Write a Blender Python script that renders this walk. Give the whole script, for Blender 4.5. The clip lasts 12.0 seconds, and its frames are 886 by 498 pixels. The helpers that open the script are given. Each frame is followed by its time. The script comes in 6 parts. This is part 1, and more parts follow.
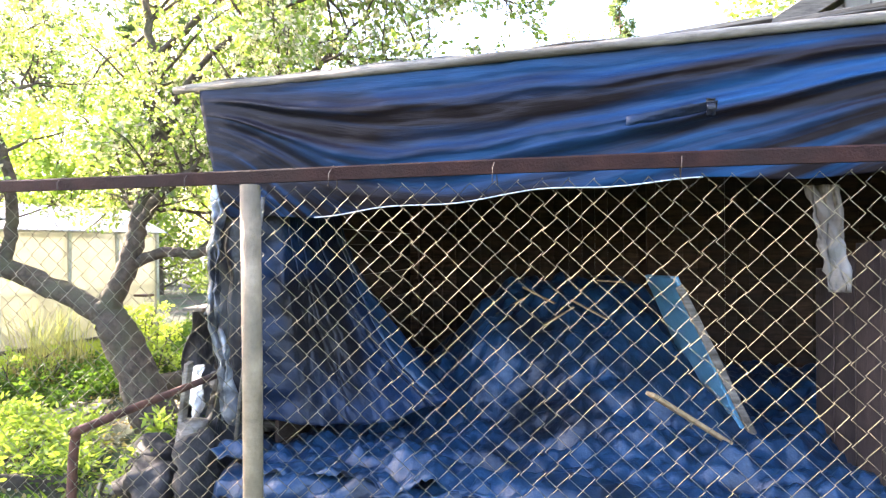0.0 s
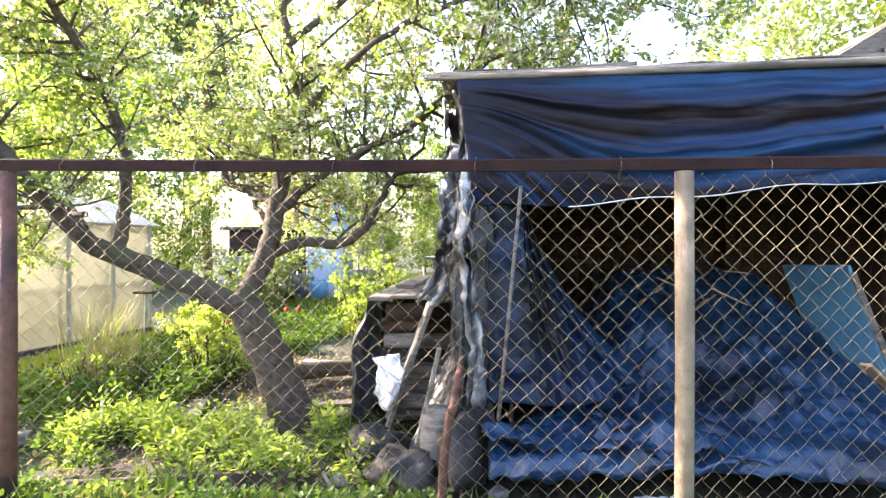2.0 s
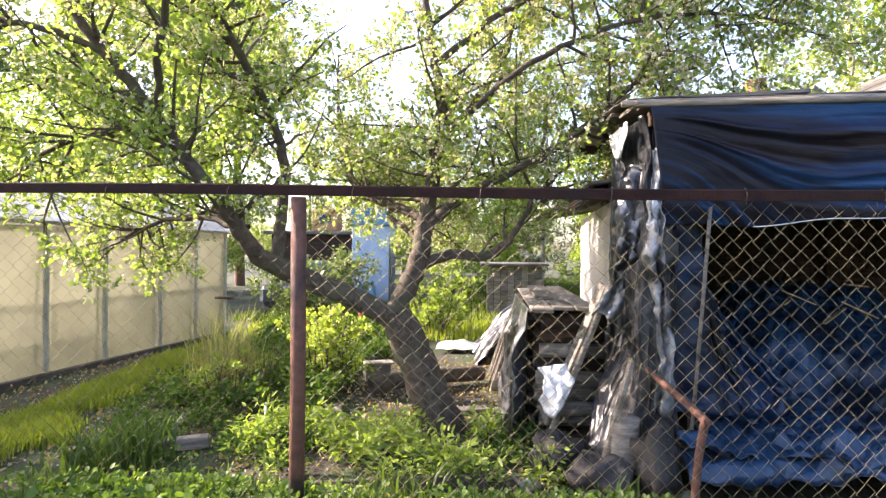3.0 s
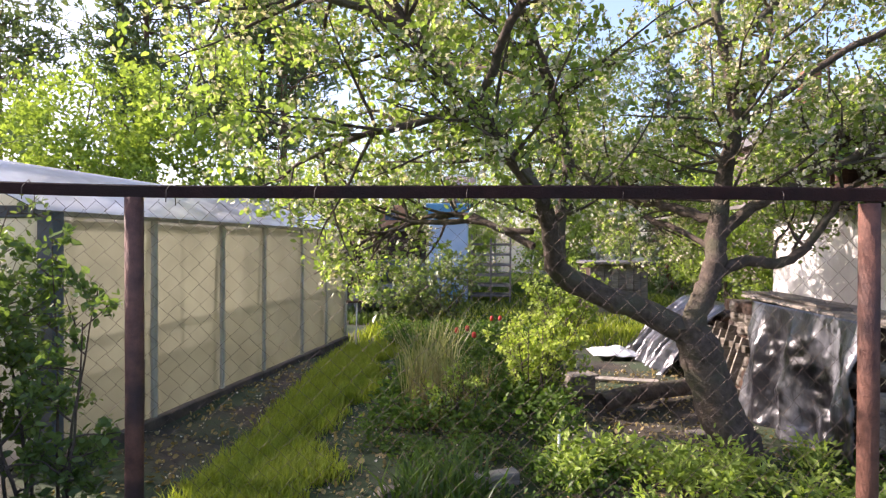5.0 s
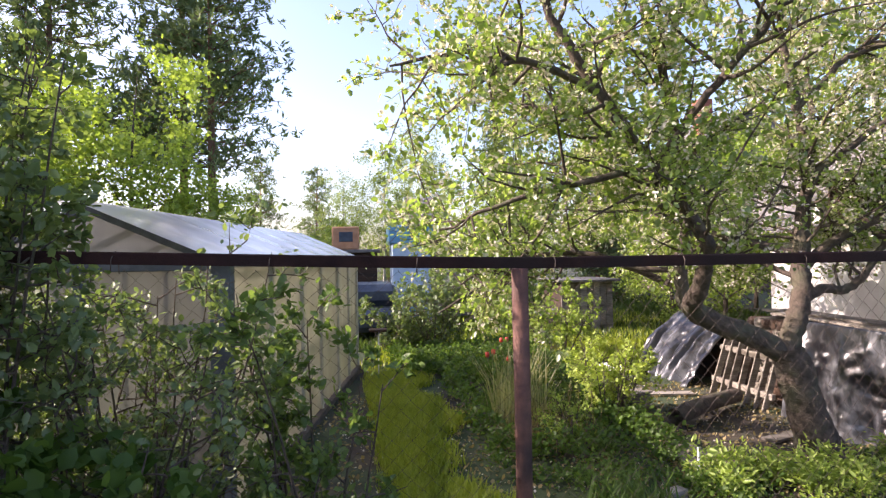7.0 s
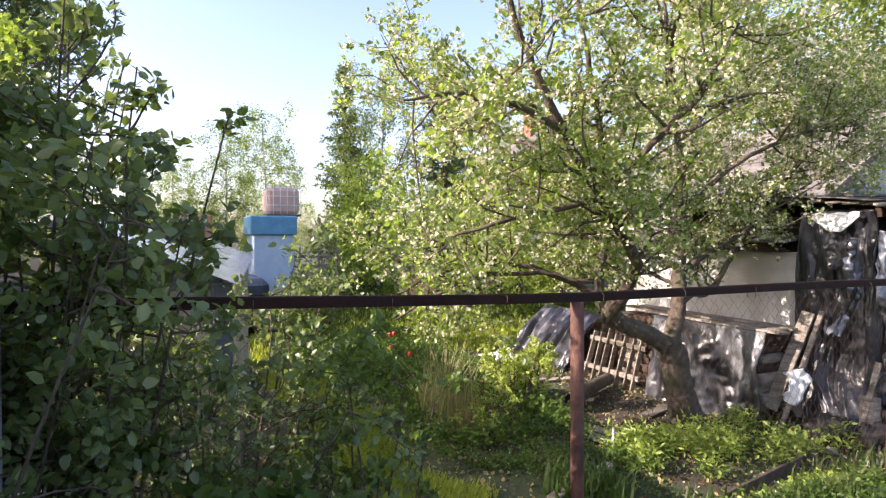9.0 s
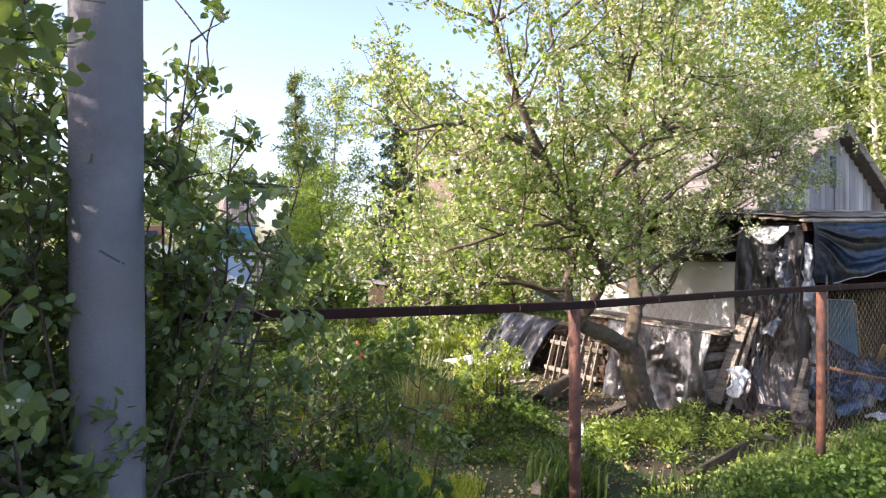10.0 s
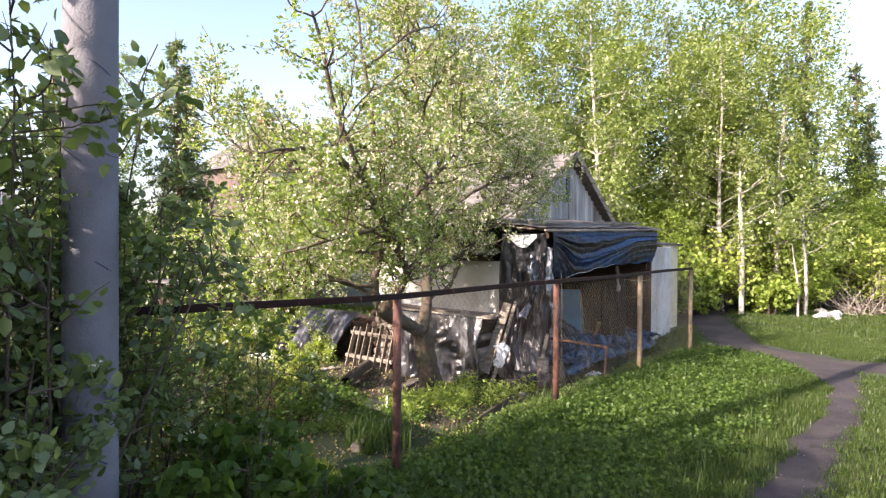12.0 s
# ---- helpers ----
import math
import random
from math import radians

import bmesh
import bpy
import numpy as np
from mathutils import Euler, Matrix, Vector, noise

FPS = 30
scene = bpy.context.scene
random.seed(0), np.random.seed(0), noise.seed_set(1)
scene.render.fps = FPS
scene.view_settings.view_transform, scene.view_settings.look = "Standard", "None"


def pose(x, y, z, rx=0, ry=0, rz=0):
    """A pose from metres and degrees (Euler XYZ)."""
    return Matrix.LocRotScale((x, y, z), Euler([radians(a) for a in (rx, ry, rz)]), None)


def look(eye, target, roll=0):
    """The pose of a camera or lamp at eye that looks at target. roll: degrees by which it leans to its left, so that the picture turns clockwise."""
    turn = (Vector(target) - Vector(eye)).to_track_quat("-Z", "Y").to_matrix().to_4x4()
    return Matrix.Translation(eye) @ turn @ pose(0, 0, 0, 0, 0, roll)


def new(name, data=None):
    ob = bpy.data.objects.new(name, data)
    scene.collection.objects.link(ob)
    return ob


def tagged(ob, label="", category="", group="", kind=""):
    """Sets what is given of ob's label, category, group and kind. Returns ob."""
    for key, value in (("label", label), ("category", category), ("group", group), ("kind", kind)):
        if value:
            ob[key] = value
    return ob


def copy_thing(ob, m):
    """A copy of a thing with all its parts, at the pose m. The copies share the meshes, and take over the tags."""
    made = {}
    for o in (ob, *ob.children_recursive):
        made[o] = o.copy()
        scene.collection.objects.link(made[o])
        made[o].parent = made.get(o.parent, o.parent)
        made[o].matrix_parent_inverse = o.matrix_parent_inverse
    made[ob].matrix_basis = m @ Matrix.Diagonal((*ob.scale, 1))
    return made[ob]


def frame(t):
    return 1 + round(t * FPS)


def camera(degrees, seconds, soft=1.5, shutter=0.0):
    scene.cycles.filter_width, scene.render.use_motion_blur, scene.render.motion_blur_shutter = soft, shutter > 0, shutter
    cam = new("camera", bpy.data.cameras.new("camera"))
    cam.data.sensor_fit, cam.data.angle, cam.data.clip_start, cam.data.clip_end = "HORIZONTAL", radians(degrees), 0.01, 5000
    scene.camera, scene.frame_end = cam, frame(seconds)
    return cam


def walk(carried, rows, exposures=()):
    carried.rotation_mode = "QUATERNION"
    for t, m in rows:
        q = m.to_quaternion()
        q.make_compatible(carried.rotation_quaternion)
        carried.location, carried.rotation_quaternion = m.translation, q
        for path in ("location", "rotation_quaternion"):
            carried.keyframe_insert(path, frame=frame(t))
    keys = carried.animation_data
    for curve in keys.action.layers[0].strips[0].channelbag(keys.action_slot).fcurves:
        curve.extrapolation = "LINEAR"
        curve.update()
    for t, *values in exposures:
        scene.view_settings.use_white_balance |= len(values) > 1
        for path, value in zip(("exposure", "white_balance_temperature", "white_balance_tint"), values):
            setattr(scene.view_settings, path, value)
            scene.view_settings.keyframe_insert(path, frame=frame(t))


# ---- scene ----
cam = camera(73.6, 12.0, soft=1.3)
PATH = [
    (0.00, pose(1.262, -2.057, 1.314, 89.83, 0.41, 13.53)),
    (0.50, pose(0.786, -2.178, 1.280, 89.90, 0.24, 11.37)),
    (1.00, pose(0.265, -2.219, 1.260, 89.80, 0.05, 8.38)),
    (1.50, pose(-0.263, -2.421, 1.248, 89.99, 0.06, 4.81)),
    (2.00, pose(-0.864, -2.541, 1.237, 89.92, -0.06, 3.37)),
    (2.50, pose(-1.505, -2.724, 1.272, 89.72, -0.12, 3.51)),
    (3.00, pose(-2.103, -2.824, 1.323, 90.14, -0.48, 3.43)),
    (3.50, pose(-2.732, -2.699, 1.370, 89.23, -0.42, 3.92)),
    (3.70, pose(-2.984, -2.633, 1.381, 89.21, -0.31, 3.85)),
    (5.30, pose(-4.873, -2.370, 1.429, 89.83, -0.38, 2.14)),
    (5.50, pose(-5.120, -2.392, 1.465, 90.20, -0.41, 1.04)),
    (6.00, pose(-5.666, -2.358, 1.474, 90.07, -0.32, -1.46)),
    (6.50, pose(-6.128, -2.438, 1.523, 90.26, -0.02, -4.62)),
    (6.70, pose(-6.321, -2.485, 1.574, 90.81, 0.53, -6.02)),
    (8.30, pose(-7.556, -2.650, 1.913, 89.32, 0.30, -17.22)),
    (8.50, pose(-7.649, -2.646, 1.923, 89.26, 0.30, -19.42)),
    (9.00, pose(-7.918, -2.565, 1.940, 88.91, 0.02, -25.27)),
    (9.50, pose(-8.224, -2.583, 1.998, 89.05, 0.02, -28.36)),
    (9.60, pose(-8.304, -2.610, 1.999, 89.22, 0.05, -28.95)),
    (10.00, pose(-8.538, -2.776, 2.002, 89.64, 0.19, -30.94)),
    (10.50, pose(-8.793, -2.987, 2.007, 89.46, 0.11, -32.32)),
    (11.00, pose(-9.077, -3.157, 2.023, 89.39, 0.08, -36.21)),
    (11.20, pose(-9.208, -3.220, 2.033, 89.15, -0.38, -39.10)),
    (11.50, pose(-9.395, -3.284, 2.050, 89.36, -0.35, -44.57)),
    (12.00, pose(-9.656, -3.401, 2.084, 89.37, -0.32, -52.16)),
]
# the clip's camera starts brighter and closes down as the open sky comes in
walk(cam, PATH, exposures=[(0.0, 3.46, 6500, 22), (1.5, 3.2, 6500, 23), (2.5, 2.54, 6650, 24), (3.5, 1.93, 6550, 25), (5.5, 1.44, 6200, 29), (6.7, 1.44, 6300, 29), (8.5, 1.44, 6500, 27), (10.5, 1.68, 6400, 25), (12.0, 1.62, 6550, 25)])

# ---- world and sun: low evening sun from beyond the greenhouse ----
SUN_AZ, SUN_EL = radians(-78), radians(28)      # clockwise from +y
world = bpy.data.worlds.new("sky")
scene.world = world
world.use_nodes = True
wn = world.node_tree.nodes
sky = wn.new("ShaderNodeTexSky")
sky.sky_type, sky.sun_disc = "NISHITA", False
sky.sun_elevation, sky.sun_rotation = SUN_EL, SUN_AZ
sky.air_density, sky.dust_density, sky.ozone_density = 1.0, 2.2, 0.9
wn["Background"].inputs["Strength"].default_value = 0.15
world.node_tree.links.new(sky.outputs[0], wn["Background"].inputs["Color"])
sun = new("sun", bpy.data.lights.new("sun", "SUN"))
sun.data.energy, sun.data.angle, sun.data.color = 4.4, radians(0.6), (1.0, 0.9, 0.74)
sun_way = Vector((math.sin(SUN_AZ) * math.cos(SUN_EL), math.cos(SUN_AZ) * math.cos(SUN_EL), math.sin(SUN_EL)))
sun.matrix_world = look(sun_way * 40, (0, 0, 0))

# ---- materials ----


def surface(name, dark, light, scale=6.0, rough=0.8, metal=0.0, bump=0.3, fine=60.0, stain=None, amount=0.5, stretch=(1, 1, 1), spec=0.5, per="", coords="Object"):
    """A procedural surface: two colours mixed by grain, a third by larger stains, with relief. per: 'object' or 'island' varies the brightness."""
    m = bpy.data.materials.new(name)
    m.use_nodes = True
    n, l = m.node_tree.nodes, m.node_tree.links
    b = n["Principled BSDF"]
    b.inputs["Roughness"].default_value, b.inputs["Metallic"].default_value = rough, metal
    b.inputs["Specular IOR Level"].default_value = spec
    co, mp = n.new("ShaderNodeTexCoord"), n.new("ShaderNodeMapping")
    mp.inputs["Scale"].default_value = stretch
    l.new(co.outputs[coords], mp.inputs["Vector"])
    a, c = n.new("ShaderNodeTexNoise"), n.new("ShaderNodeTexNoise")
    a.inputs["Scale"].default_value, a.inputs["Detail"].default_value, a.inputs["Roughness"].default_value = scale, 6, 0.62
    c.inputs["Scale"].default_value, c.inputs["Detail"].default_value = fine, 3
    l.new(mp.outputs[0], a.inputs["Vector"]), l.new(mp.outputs[0], c.inputs["Vector"])
    ramp = n.new("ShaderNodeValToRGB")
    ramp.color_ramp.elements[0].position, ramp.color_ramp.elements[1].position = 0.32, 0.68
    ramp.color_ramp.elements[0].color, ramp.color_ramp.elements[1].color = (*dark, 1), (*light, 1)
    l.new(a.outputs["Fac"], ramp.inputs["Fac"])
    out = ramp.outputs["Color"]
    if stain:
        s, r2, mx = n.new("ShaderNodeTexNoise"), n.new("ShaderNodeValToRGB"), n.new("ShaderNodeMixRGB")
        s.inputs["Scale"].default_value, s.inputs["Detail"].default_value = scale * 0.23, 5
        r2.color_ramp.elements[0].position, r2.color_ramp.elements[1].position = 0.62 - 0.3 * amount, 0.78 - 0.3 * amount
        l.new(mp.outputs[0], s.inputs["Vector"]), l.new(s.outputs["Fac"], r2.inputs["Fac"])
        l.new(r2.outputs["Color"], mx.inputs[0]), l.new(out, mx.inputs[1])
        mx.inputs[2].default_value = (*stain, 1)
        out = mx.outputs[0]
    if per:
        hs, rng = n.new("ShaderNodeHueSaturation"), n.new("ShaderNodeMapRange")
        src = n.new("ShaderNodeObjectInfo").outputs["Random"] if per == "object" else n.new("ShaderNodeNewGeometry").outputs["Random Per Island"]
        rng.inputs["To Min"].default_value, rng.inputs["To Max"].default_value = 0.7, 1.3
        l.new(src, rng.inputs["Value"]), l.new(rng.outputs[0], hs.inputs["Value"]), l.new(out, hs.inputs["Color"])
        out = hs.outputs["Color"]
    l.new(out, b.inputs["Base Color"])
    bp = n.new("ShaderNodeBump")
    bp.inputs["Strength"].default_value, bp.inputs["Distance"].default_value = bump, 0.012
    ad = n.new("ShaderNodeMath")
    l.new(a.outputs["Fac"], ad.inputs[0]), l.new(c.outputs["Fac"], ad.inputs[1])
    l.new(ad.outputs[0], bp.inputs["Height"]), l.new(bp.outputs["Normal"], b.inputs["Normal"])
    return m


def foliage(name, dark, light, through_light=0.45, gloss=0.12):
    """Leaves: each one its own green, lit through when the sun stands behind it."""
    m = bpy.data.materials.new(name)
    m.use_nodes = True
    n, l = m.node_tree.nodes, m.node_tree.links
    n.remove(n["Principled BSDF"])
    ramp, geo = n.new("ShaderNodeValToRGB"), n.new("ShaderNodeNewGeometry")
    ramp.color_ramp.elements[0].color, ramp.color_ramp.elements[1].color = (*dark, 1), (*light, 1)
    l.new(geo.outputs["Random Per Island"], ramp.inputs["Fac"])
    d, t, g = n.new("ShaderNodeBsdfDiffuse"), n.new("ShaderNodeBsdfTranslucent"), n.new("ShaderNodeBsdfGlossy")
    g.inputs["Roughness"].default_value = 0.42
    warm = n.new("ShaderNodeMixRGB")
    warm.blend_type = "MULTIPLY"
    warm.inputs[0].default_value, warm.inputs[2].default_value = 1.0, (1.2, 1.25, 0.55, 1)
    l.new(ramp.outputs[0], d.inputs[0]), l.new(ramp.outputs[0], warm.inputs[1]), l.new(warm.outputs[0], t.inputs[0])
    one, two = n.new("ShaderNodeMixShader"), n.new("ShaderNodeMixShader")
    one.inputs[0].default_value, two.inputs[0].default_value = through_light, gloss * 0.5
    l.new(d.outputs[0], one.inputs[1]), l.new(t.outputs[0], one.inputs[2])
    l.new(one.outputs[0], two.inputs[1]), l.new(g.outputs[0], two.inputs[2])
    l.new(two.outputs[0], n["Material Output"].inputs["Surface"])
    return m


def film(name, tint, clear, rough=0.35, milk=0.6):
    """Thin translucent sheet: partly clear, partly milky."""
    m = bpy.data.materials.new(name)
    m.use_nodes = True
    n, l = m.node_tree.nodes, m.node_tree.links
    n.remove(n["Principled BSDF"])
    tex, ramp, co = n.new("ShaderNodeTexNoise"), n.new("ShaderNodeValToRGB"), n.new("ShaderNodeTexCoord")
    tex.inputs["Scale"].default_value, tex.inputs["Detail"].default_value = 2.2, 7
    l.new(co.outputs["Object"], tex.inputs["Vector"])
    ramp.color_ramp.elements[0].position, ramp.color_ramp.elements[1].position = 0.3, 0.7
    ramp.color_ramp.elements[0].color = (*[v * 0.72 for v in tint], 1)
    ramp.color_ramp.elements[1].color = (*tint, 1)
    l.new(tex.outputs["Fac"], ramp.inputs["Fac"])
    d, t, c, g = n.new("ShaderNodeBsdfDiffuse"), n.new("ShaderNodeBsdfTranslucent"), n.new("ShaderNodeBsdfTransparent"), n.new("ShaderNodeBsdfGlossy")
    g.inputs["Roughness"].default_value = rough
    l.new(ramp.outputs[0], d.inputs[0]), l.new(ramp.outputs[0], t.inputs[0])
    a, b, e = n.new("ShaderNodeMixShader"), n.new("ShaderNodeMixShader"), n.new("ShaderNodeMixShader")
    a.inputs[0].default_value, b.inputs[0].default_value = milk, clear
    fr = n.new("ShaderNodeFresnel")
    fr.inputs["IOR"].default_value = 1.45
    l.new(d.outputs[0], a.inputs[1]), l.new(t.outputs[0], a.inputs[2])
    l.new(a.outputs[0], b.inputs[1]), l.new(c.outputs[0], b.inputs[2])
    l.new(fr.outputs[0], e.inputs[0]), l.new(b.outputs[0], e.inputs[1]), l.new(g.outputs[0], e.inputs[2])
    l.new(e.outputs[0], n["Material Output"].inputs["Surface"])
    return m


M_SOIL = surface("garden_soil", (0.025, 0.019, 0.014), (0.075, 0.058, 0.038), 5, 0.95, 0, 0.9, 45, stain=(0.035, 0.055, 0.018), amount=0.75)
M_DIRT = surface("trodden_dirt", (0.020, 0.015, 0.016), (0.048, 0.037, 0.038), 3, 0.95, 0, 0.7, 50, stain=(0.065, 0.052, 0.042), amount=0.45)
M_RUST = surface("rusty_pipe", (0.075, 0.032, 0.022), (0.19, 0.085, 0.055), 14, 0.75, 0.15, 0.35, 160, stain=(0.05, 0.028, 0.024), amount=0.5)
M_RAIL = surface("red_brown_rail", (0.018, 0.007, 0.006), (0.042, 0.016, 0.012), 9, 0.7, 0.1, 0.3, 120, stain=(0.022, 0.012, 0.010), amount=0.5, spec=0.2)
M_PALE = surface("weathered_pale_post", (0.19, 0.14, 0.085), (0.36, 0.275, 0.18), 10, 0.75, 0.0, 0.3, 150, stain=(0.12, 0.095, 0.06), amount=0.45)
M_WIRE = surface("galvanised_wire", (0.14, 0.123, 0.082), (0.26, 0.235, 0.165), 30, 0.45, 0.6, 0.1, 200)
M_WIREDARK = surface("dark_wire", (0.05, 0.035, 0.028), (0.12, 0.09, 0.07), 30, 0.7, 0.3, 0.1, 200)
M_BARK = surface("apple_bark", (0.044, 0.032, 0.024), (0.13, 0.098, 0.074), 16, 0.95, 0, 1.0, 70, stain=(0.095, 0.088, 0.055), amount=0.4)
M_BIRCH = surface("birch_bark", (0.30, 0.28, 0.245), (0.46, 0.44, 0.39), 3, 0.8, 0, 0.3, 30, stain=(0.06, 0.05, 0.04), amount=0.45, stretch=(1, 1, 5))
M_OLDBIRCH = surface("old_grey_birch_bark", (0.17, 0.16, 0.145), (0.36, 0.35, 0.325), 4, 0.9, 0, 0.7, 25, stain=(0.05, 0.045, 0.04), amount=0.5, stretch=(1, 1, 3))
M_PINE = surface("pine_bark", (0.10, 0.055, 0.035), (0.25, 0.13, 0.08), 4, 0.95, 0, 0.9, 20, stain=(0.07, 0.055, 0.05), amount=0.4)
M_WOOD = surface("grey_weathered_wood", (0.13, 0.11, 0.09), (0.30, 0.265, 0.22), 7, 0.9, 0, 0.4, 60, stain=(0.09, 0.075, 0.055), amount=0.4, stretch=(1, 1, 8), per="object")
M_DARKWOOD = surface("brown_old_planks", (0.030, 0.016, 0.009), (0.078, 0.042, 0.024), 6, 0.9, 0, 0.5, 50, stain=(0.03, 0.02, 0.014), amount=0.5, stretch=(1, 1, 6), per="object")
M_NEWWOOD = surface("yellowish_plank", (0.30, 0.19, 0.09), (0.45, 0.31, 0.17), 6, 0.75, 0, 0.2, 60, stretch=(1, 8, 1))
# dark streaks along the swags: fold shade painted into the colour, with dirt
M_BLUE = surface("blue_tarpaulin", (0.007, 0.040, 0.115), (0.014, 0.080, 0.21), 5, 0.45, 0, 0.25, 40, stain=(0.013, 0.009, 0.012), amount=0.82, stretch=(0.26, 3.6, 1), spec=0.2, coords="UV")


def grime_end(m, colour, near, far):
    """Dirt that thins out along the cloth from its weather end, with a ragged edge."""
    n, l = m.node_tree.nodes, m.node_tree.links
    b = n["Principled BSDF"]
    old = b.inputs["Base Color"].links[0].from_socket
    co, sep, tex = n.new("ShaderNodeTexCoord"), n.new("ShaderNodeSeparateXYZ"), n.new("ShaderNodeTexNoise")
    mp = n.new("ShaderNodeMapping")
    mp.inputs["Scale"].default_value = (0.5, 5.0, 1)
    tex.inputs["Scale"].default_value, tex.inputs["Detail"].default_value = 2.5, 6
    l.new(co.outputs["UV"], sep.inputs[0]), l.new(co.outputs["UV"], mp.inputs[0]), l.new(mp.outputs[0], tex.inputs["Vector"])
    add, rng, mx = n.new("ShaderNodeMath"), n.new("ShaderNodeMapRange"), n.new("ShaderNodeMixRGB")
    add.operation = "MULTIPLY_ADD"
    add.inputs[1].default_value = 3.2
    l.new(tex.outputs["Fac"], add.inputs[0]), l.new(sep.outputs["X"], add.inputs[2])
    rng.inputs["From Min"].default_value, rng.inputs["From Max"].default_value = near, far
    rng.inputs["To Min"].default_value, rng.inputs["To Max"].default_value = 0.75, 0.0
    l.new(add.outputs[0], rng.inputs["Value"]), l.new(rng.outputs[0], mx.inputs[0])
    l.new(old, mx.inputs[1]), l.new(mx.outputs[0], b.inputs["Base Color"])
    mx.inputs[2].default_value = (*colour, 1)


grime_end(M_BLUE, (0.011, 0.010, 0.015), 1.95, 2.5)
M_SLUNG = surface("slung_navy_tarpaulin", (0.006, 0.012, 0.03), (0.010, 0.034, 0.09), 5, 0.45, 0, 0.25, 70, stain=(0.010, 0.009, 0.011), amount=0.55, spec=0.3)
M_SACK = surface("grimy_dark_sacking", (0.010, 0.009, 0.009), (0.045, 0.040, 0.037), 9, 0.75, 0, 0.6, 30, stain=(0.09, 0.08, 0.07), amount=0.3, spec=0.3)
M_BLUEDARK = surface("dark_blue_tarpaulin", (0.004, 0.006, 0.018), (0.007, 0.014, 0.042), 5, 0.45, 0, 0.35, 50, stain=(0.012, 0.012, 0.014), amount=0.5, spec=0.5)
M_GRIMY = surface("grimy_cloth", (0.22, 0.21, 0.19), (0.38, 0.37, 0.34), 6, 0.9, 0, 0.3, 60, stain=(0.12, 0.1, 0.08), amount=0.5)
M_GABLE = surface("pale_grey_gable_boards", (0.30, 0.30, 0.30), (0.46, 0.46, 0.45), 6, 0.9, 0, 0.3, 60, stain=(0.17, 0.15, 0.13), amount=0.4, stretch=(1, 1, 0.2), per="object")
M_BLUEIN = surface("dusty_blue_tarpaulin", (0.006, 0.026, 0.062), (0.014, 0.052, 0.115), 7, 0.34, 0, 0.3, 40, stain=(0.007, 0.012, 0.022), amount=0.45, spec=0.55)
# the sparse paler patches paint glints into the film's colour
M_BLACKFILM = surface("black_plastic_film", (0.006, 0.006, 0.008), (0.03, 0.031, 0.036), 5, 0.34, 0, 0.5, 20, stain=(0.085, 0.088, 0.098), amount=0.3, spec=0.45)
M_SILVER = surface("silvery_plastic_film", (0.045, 0.047, 0.053), (0.21, 0.213, 0.225), 9, 0.28, 0.1, 0.4, 24, stain=(0.010, 0.010, 0.013), amount=0.8, stretch=(1, 1.6, 0.6), spec=0.8)
M_FOIL = surface("crinkled_foil", (0.09, 0.097, 0.112), (0.44, 0.465, 0.51), 8, 0.3, 0.3, 0.6, 18, stain=(0.025, 0.026, 0.032), amount=0.6, spec=0.8)
M_PEBBLE = surface("dull_pebbles", (0.10, 0.09, 0.085), (0.2, 0.18, 0.17), 30, 0.9, 0, 0.2, 80)
M_WHITE = surface("whitewashed_wall", (0.50, 0.48, 0.45), (0.68, 0.66, 0.63), 3, 0.9, 0, 0.35, 40, stain=(0.42, 0.38, 0.33), amount=0.35)
M_YELLOW = surface("pale_yellow_render", (0.60, 0.52, 0.33), (0.72, 0.64, 0.44), 3, 0.9, 0, 0.3, 40, stain=(0.45, 0.38, 0.26), amount=0.3)
M_ROOFING = surface("grey_roofing_sheet", (0.10, 0.09, 0.085), (0.20, 0.185, 0.17), 4, 0.9, 0, 0.5, 30, stain=(0.06, 0.055, 0.045), amount=0.45)
M_BRICK = surface("red_brick", (0.16, 0.055, 0.04), (0.26, 0.10, 0.07), 6, 0.9, 0, 0.4, 40, per="object")
M_POLE = surface("grey_concrete_pole", (0.145, 0.145, 0.165), (0.20, 0.20, 0.222), 6, 0.85, 0, 0.3, 90, stain=(0.17, 0.16, 0.155), amount=0.3)
M_FRAMEBLUE = surface("dark_blue_grey_paint", (0.05, 0.065, 0.08), (0.10, 0.12, 0.14), 8, 0.7, 0, 0.2, 60)
M_FRAMEGREY = surface("grey_greenhouse_batten", (0.30, 0.295, 0.235), (0.44, 0.43, 0.35), 8, 0.85, 0, 0.3, 60)
M_BASE = surface("rotten_base_board", (0.04, 0.032, 0.025), (0.10, 0.08, 0.06), 6, 0.95, 0, 0.5, 40)
M_GHFILM = film("yellowed_greenhouse_film", (0.345, 0.345, 0.25), 0.13, 0.3, 0.62)
# greyer copy of the wall film: the front's shade is put into its tint
M_GHFRONT = film("shaded_greenhouse_end_film", (0.25, 0.25, 0.235), 0.1, 0.35, 0.5)
M_GHROOF = film("white_greenhouse_roof_film", (0.9, 0.92, 0.95), 0.26, 0.2, 0.45)
M_WHITECLOTH = surface("white_plastic_sheet", (0.6, 0.6, 0.6), (0.8, 0.8, 0.8), 8, 0.5, 0, 0.3, 40)
M_STONE = surface("grey_stone", (0.2, 0.19, 0.18), (0.4, 0.38, 0.36), 6, 0.9, 0, 0.5, 50, per="object")
M_LIGHTBLUE = surface("pale_blue_painted_sheet", (0.33, 0.45, 0.58), (0.45, 0.56, 0.68), 3, 0.6, 0, 0.15, 40, stain=(0.3, 0.36, 0.42), amount=0.3)
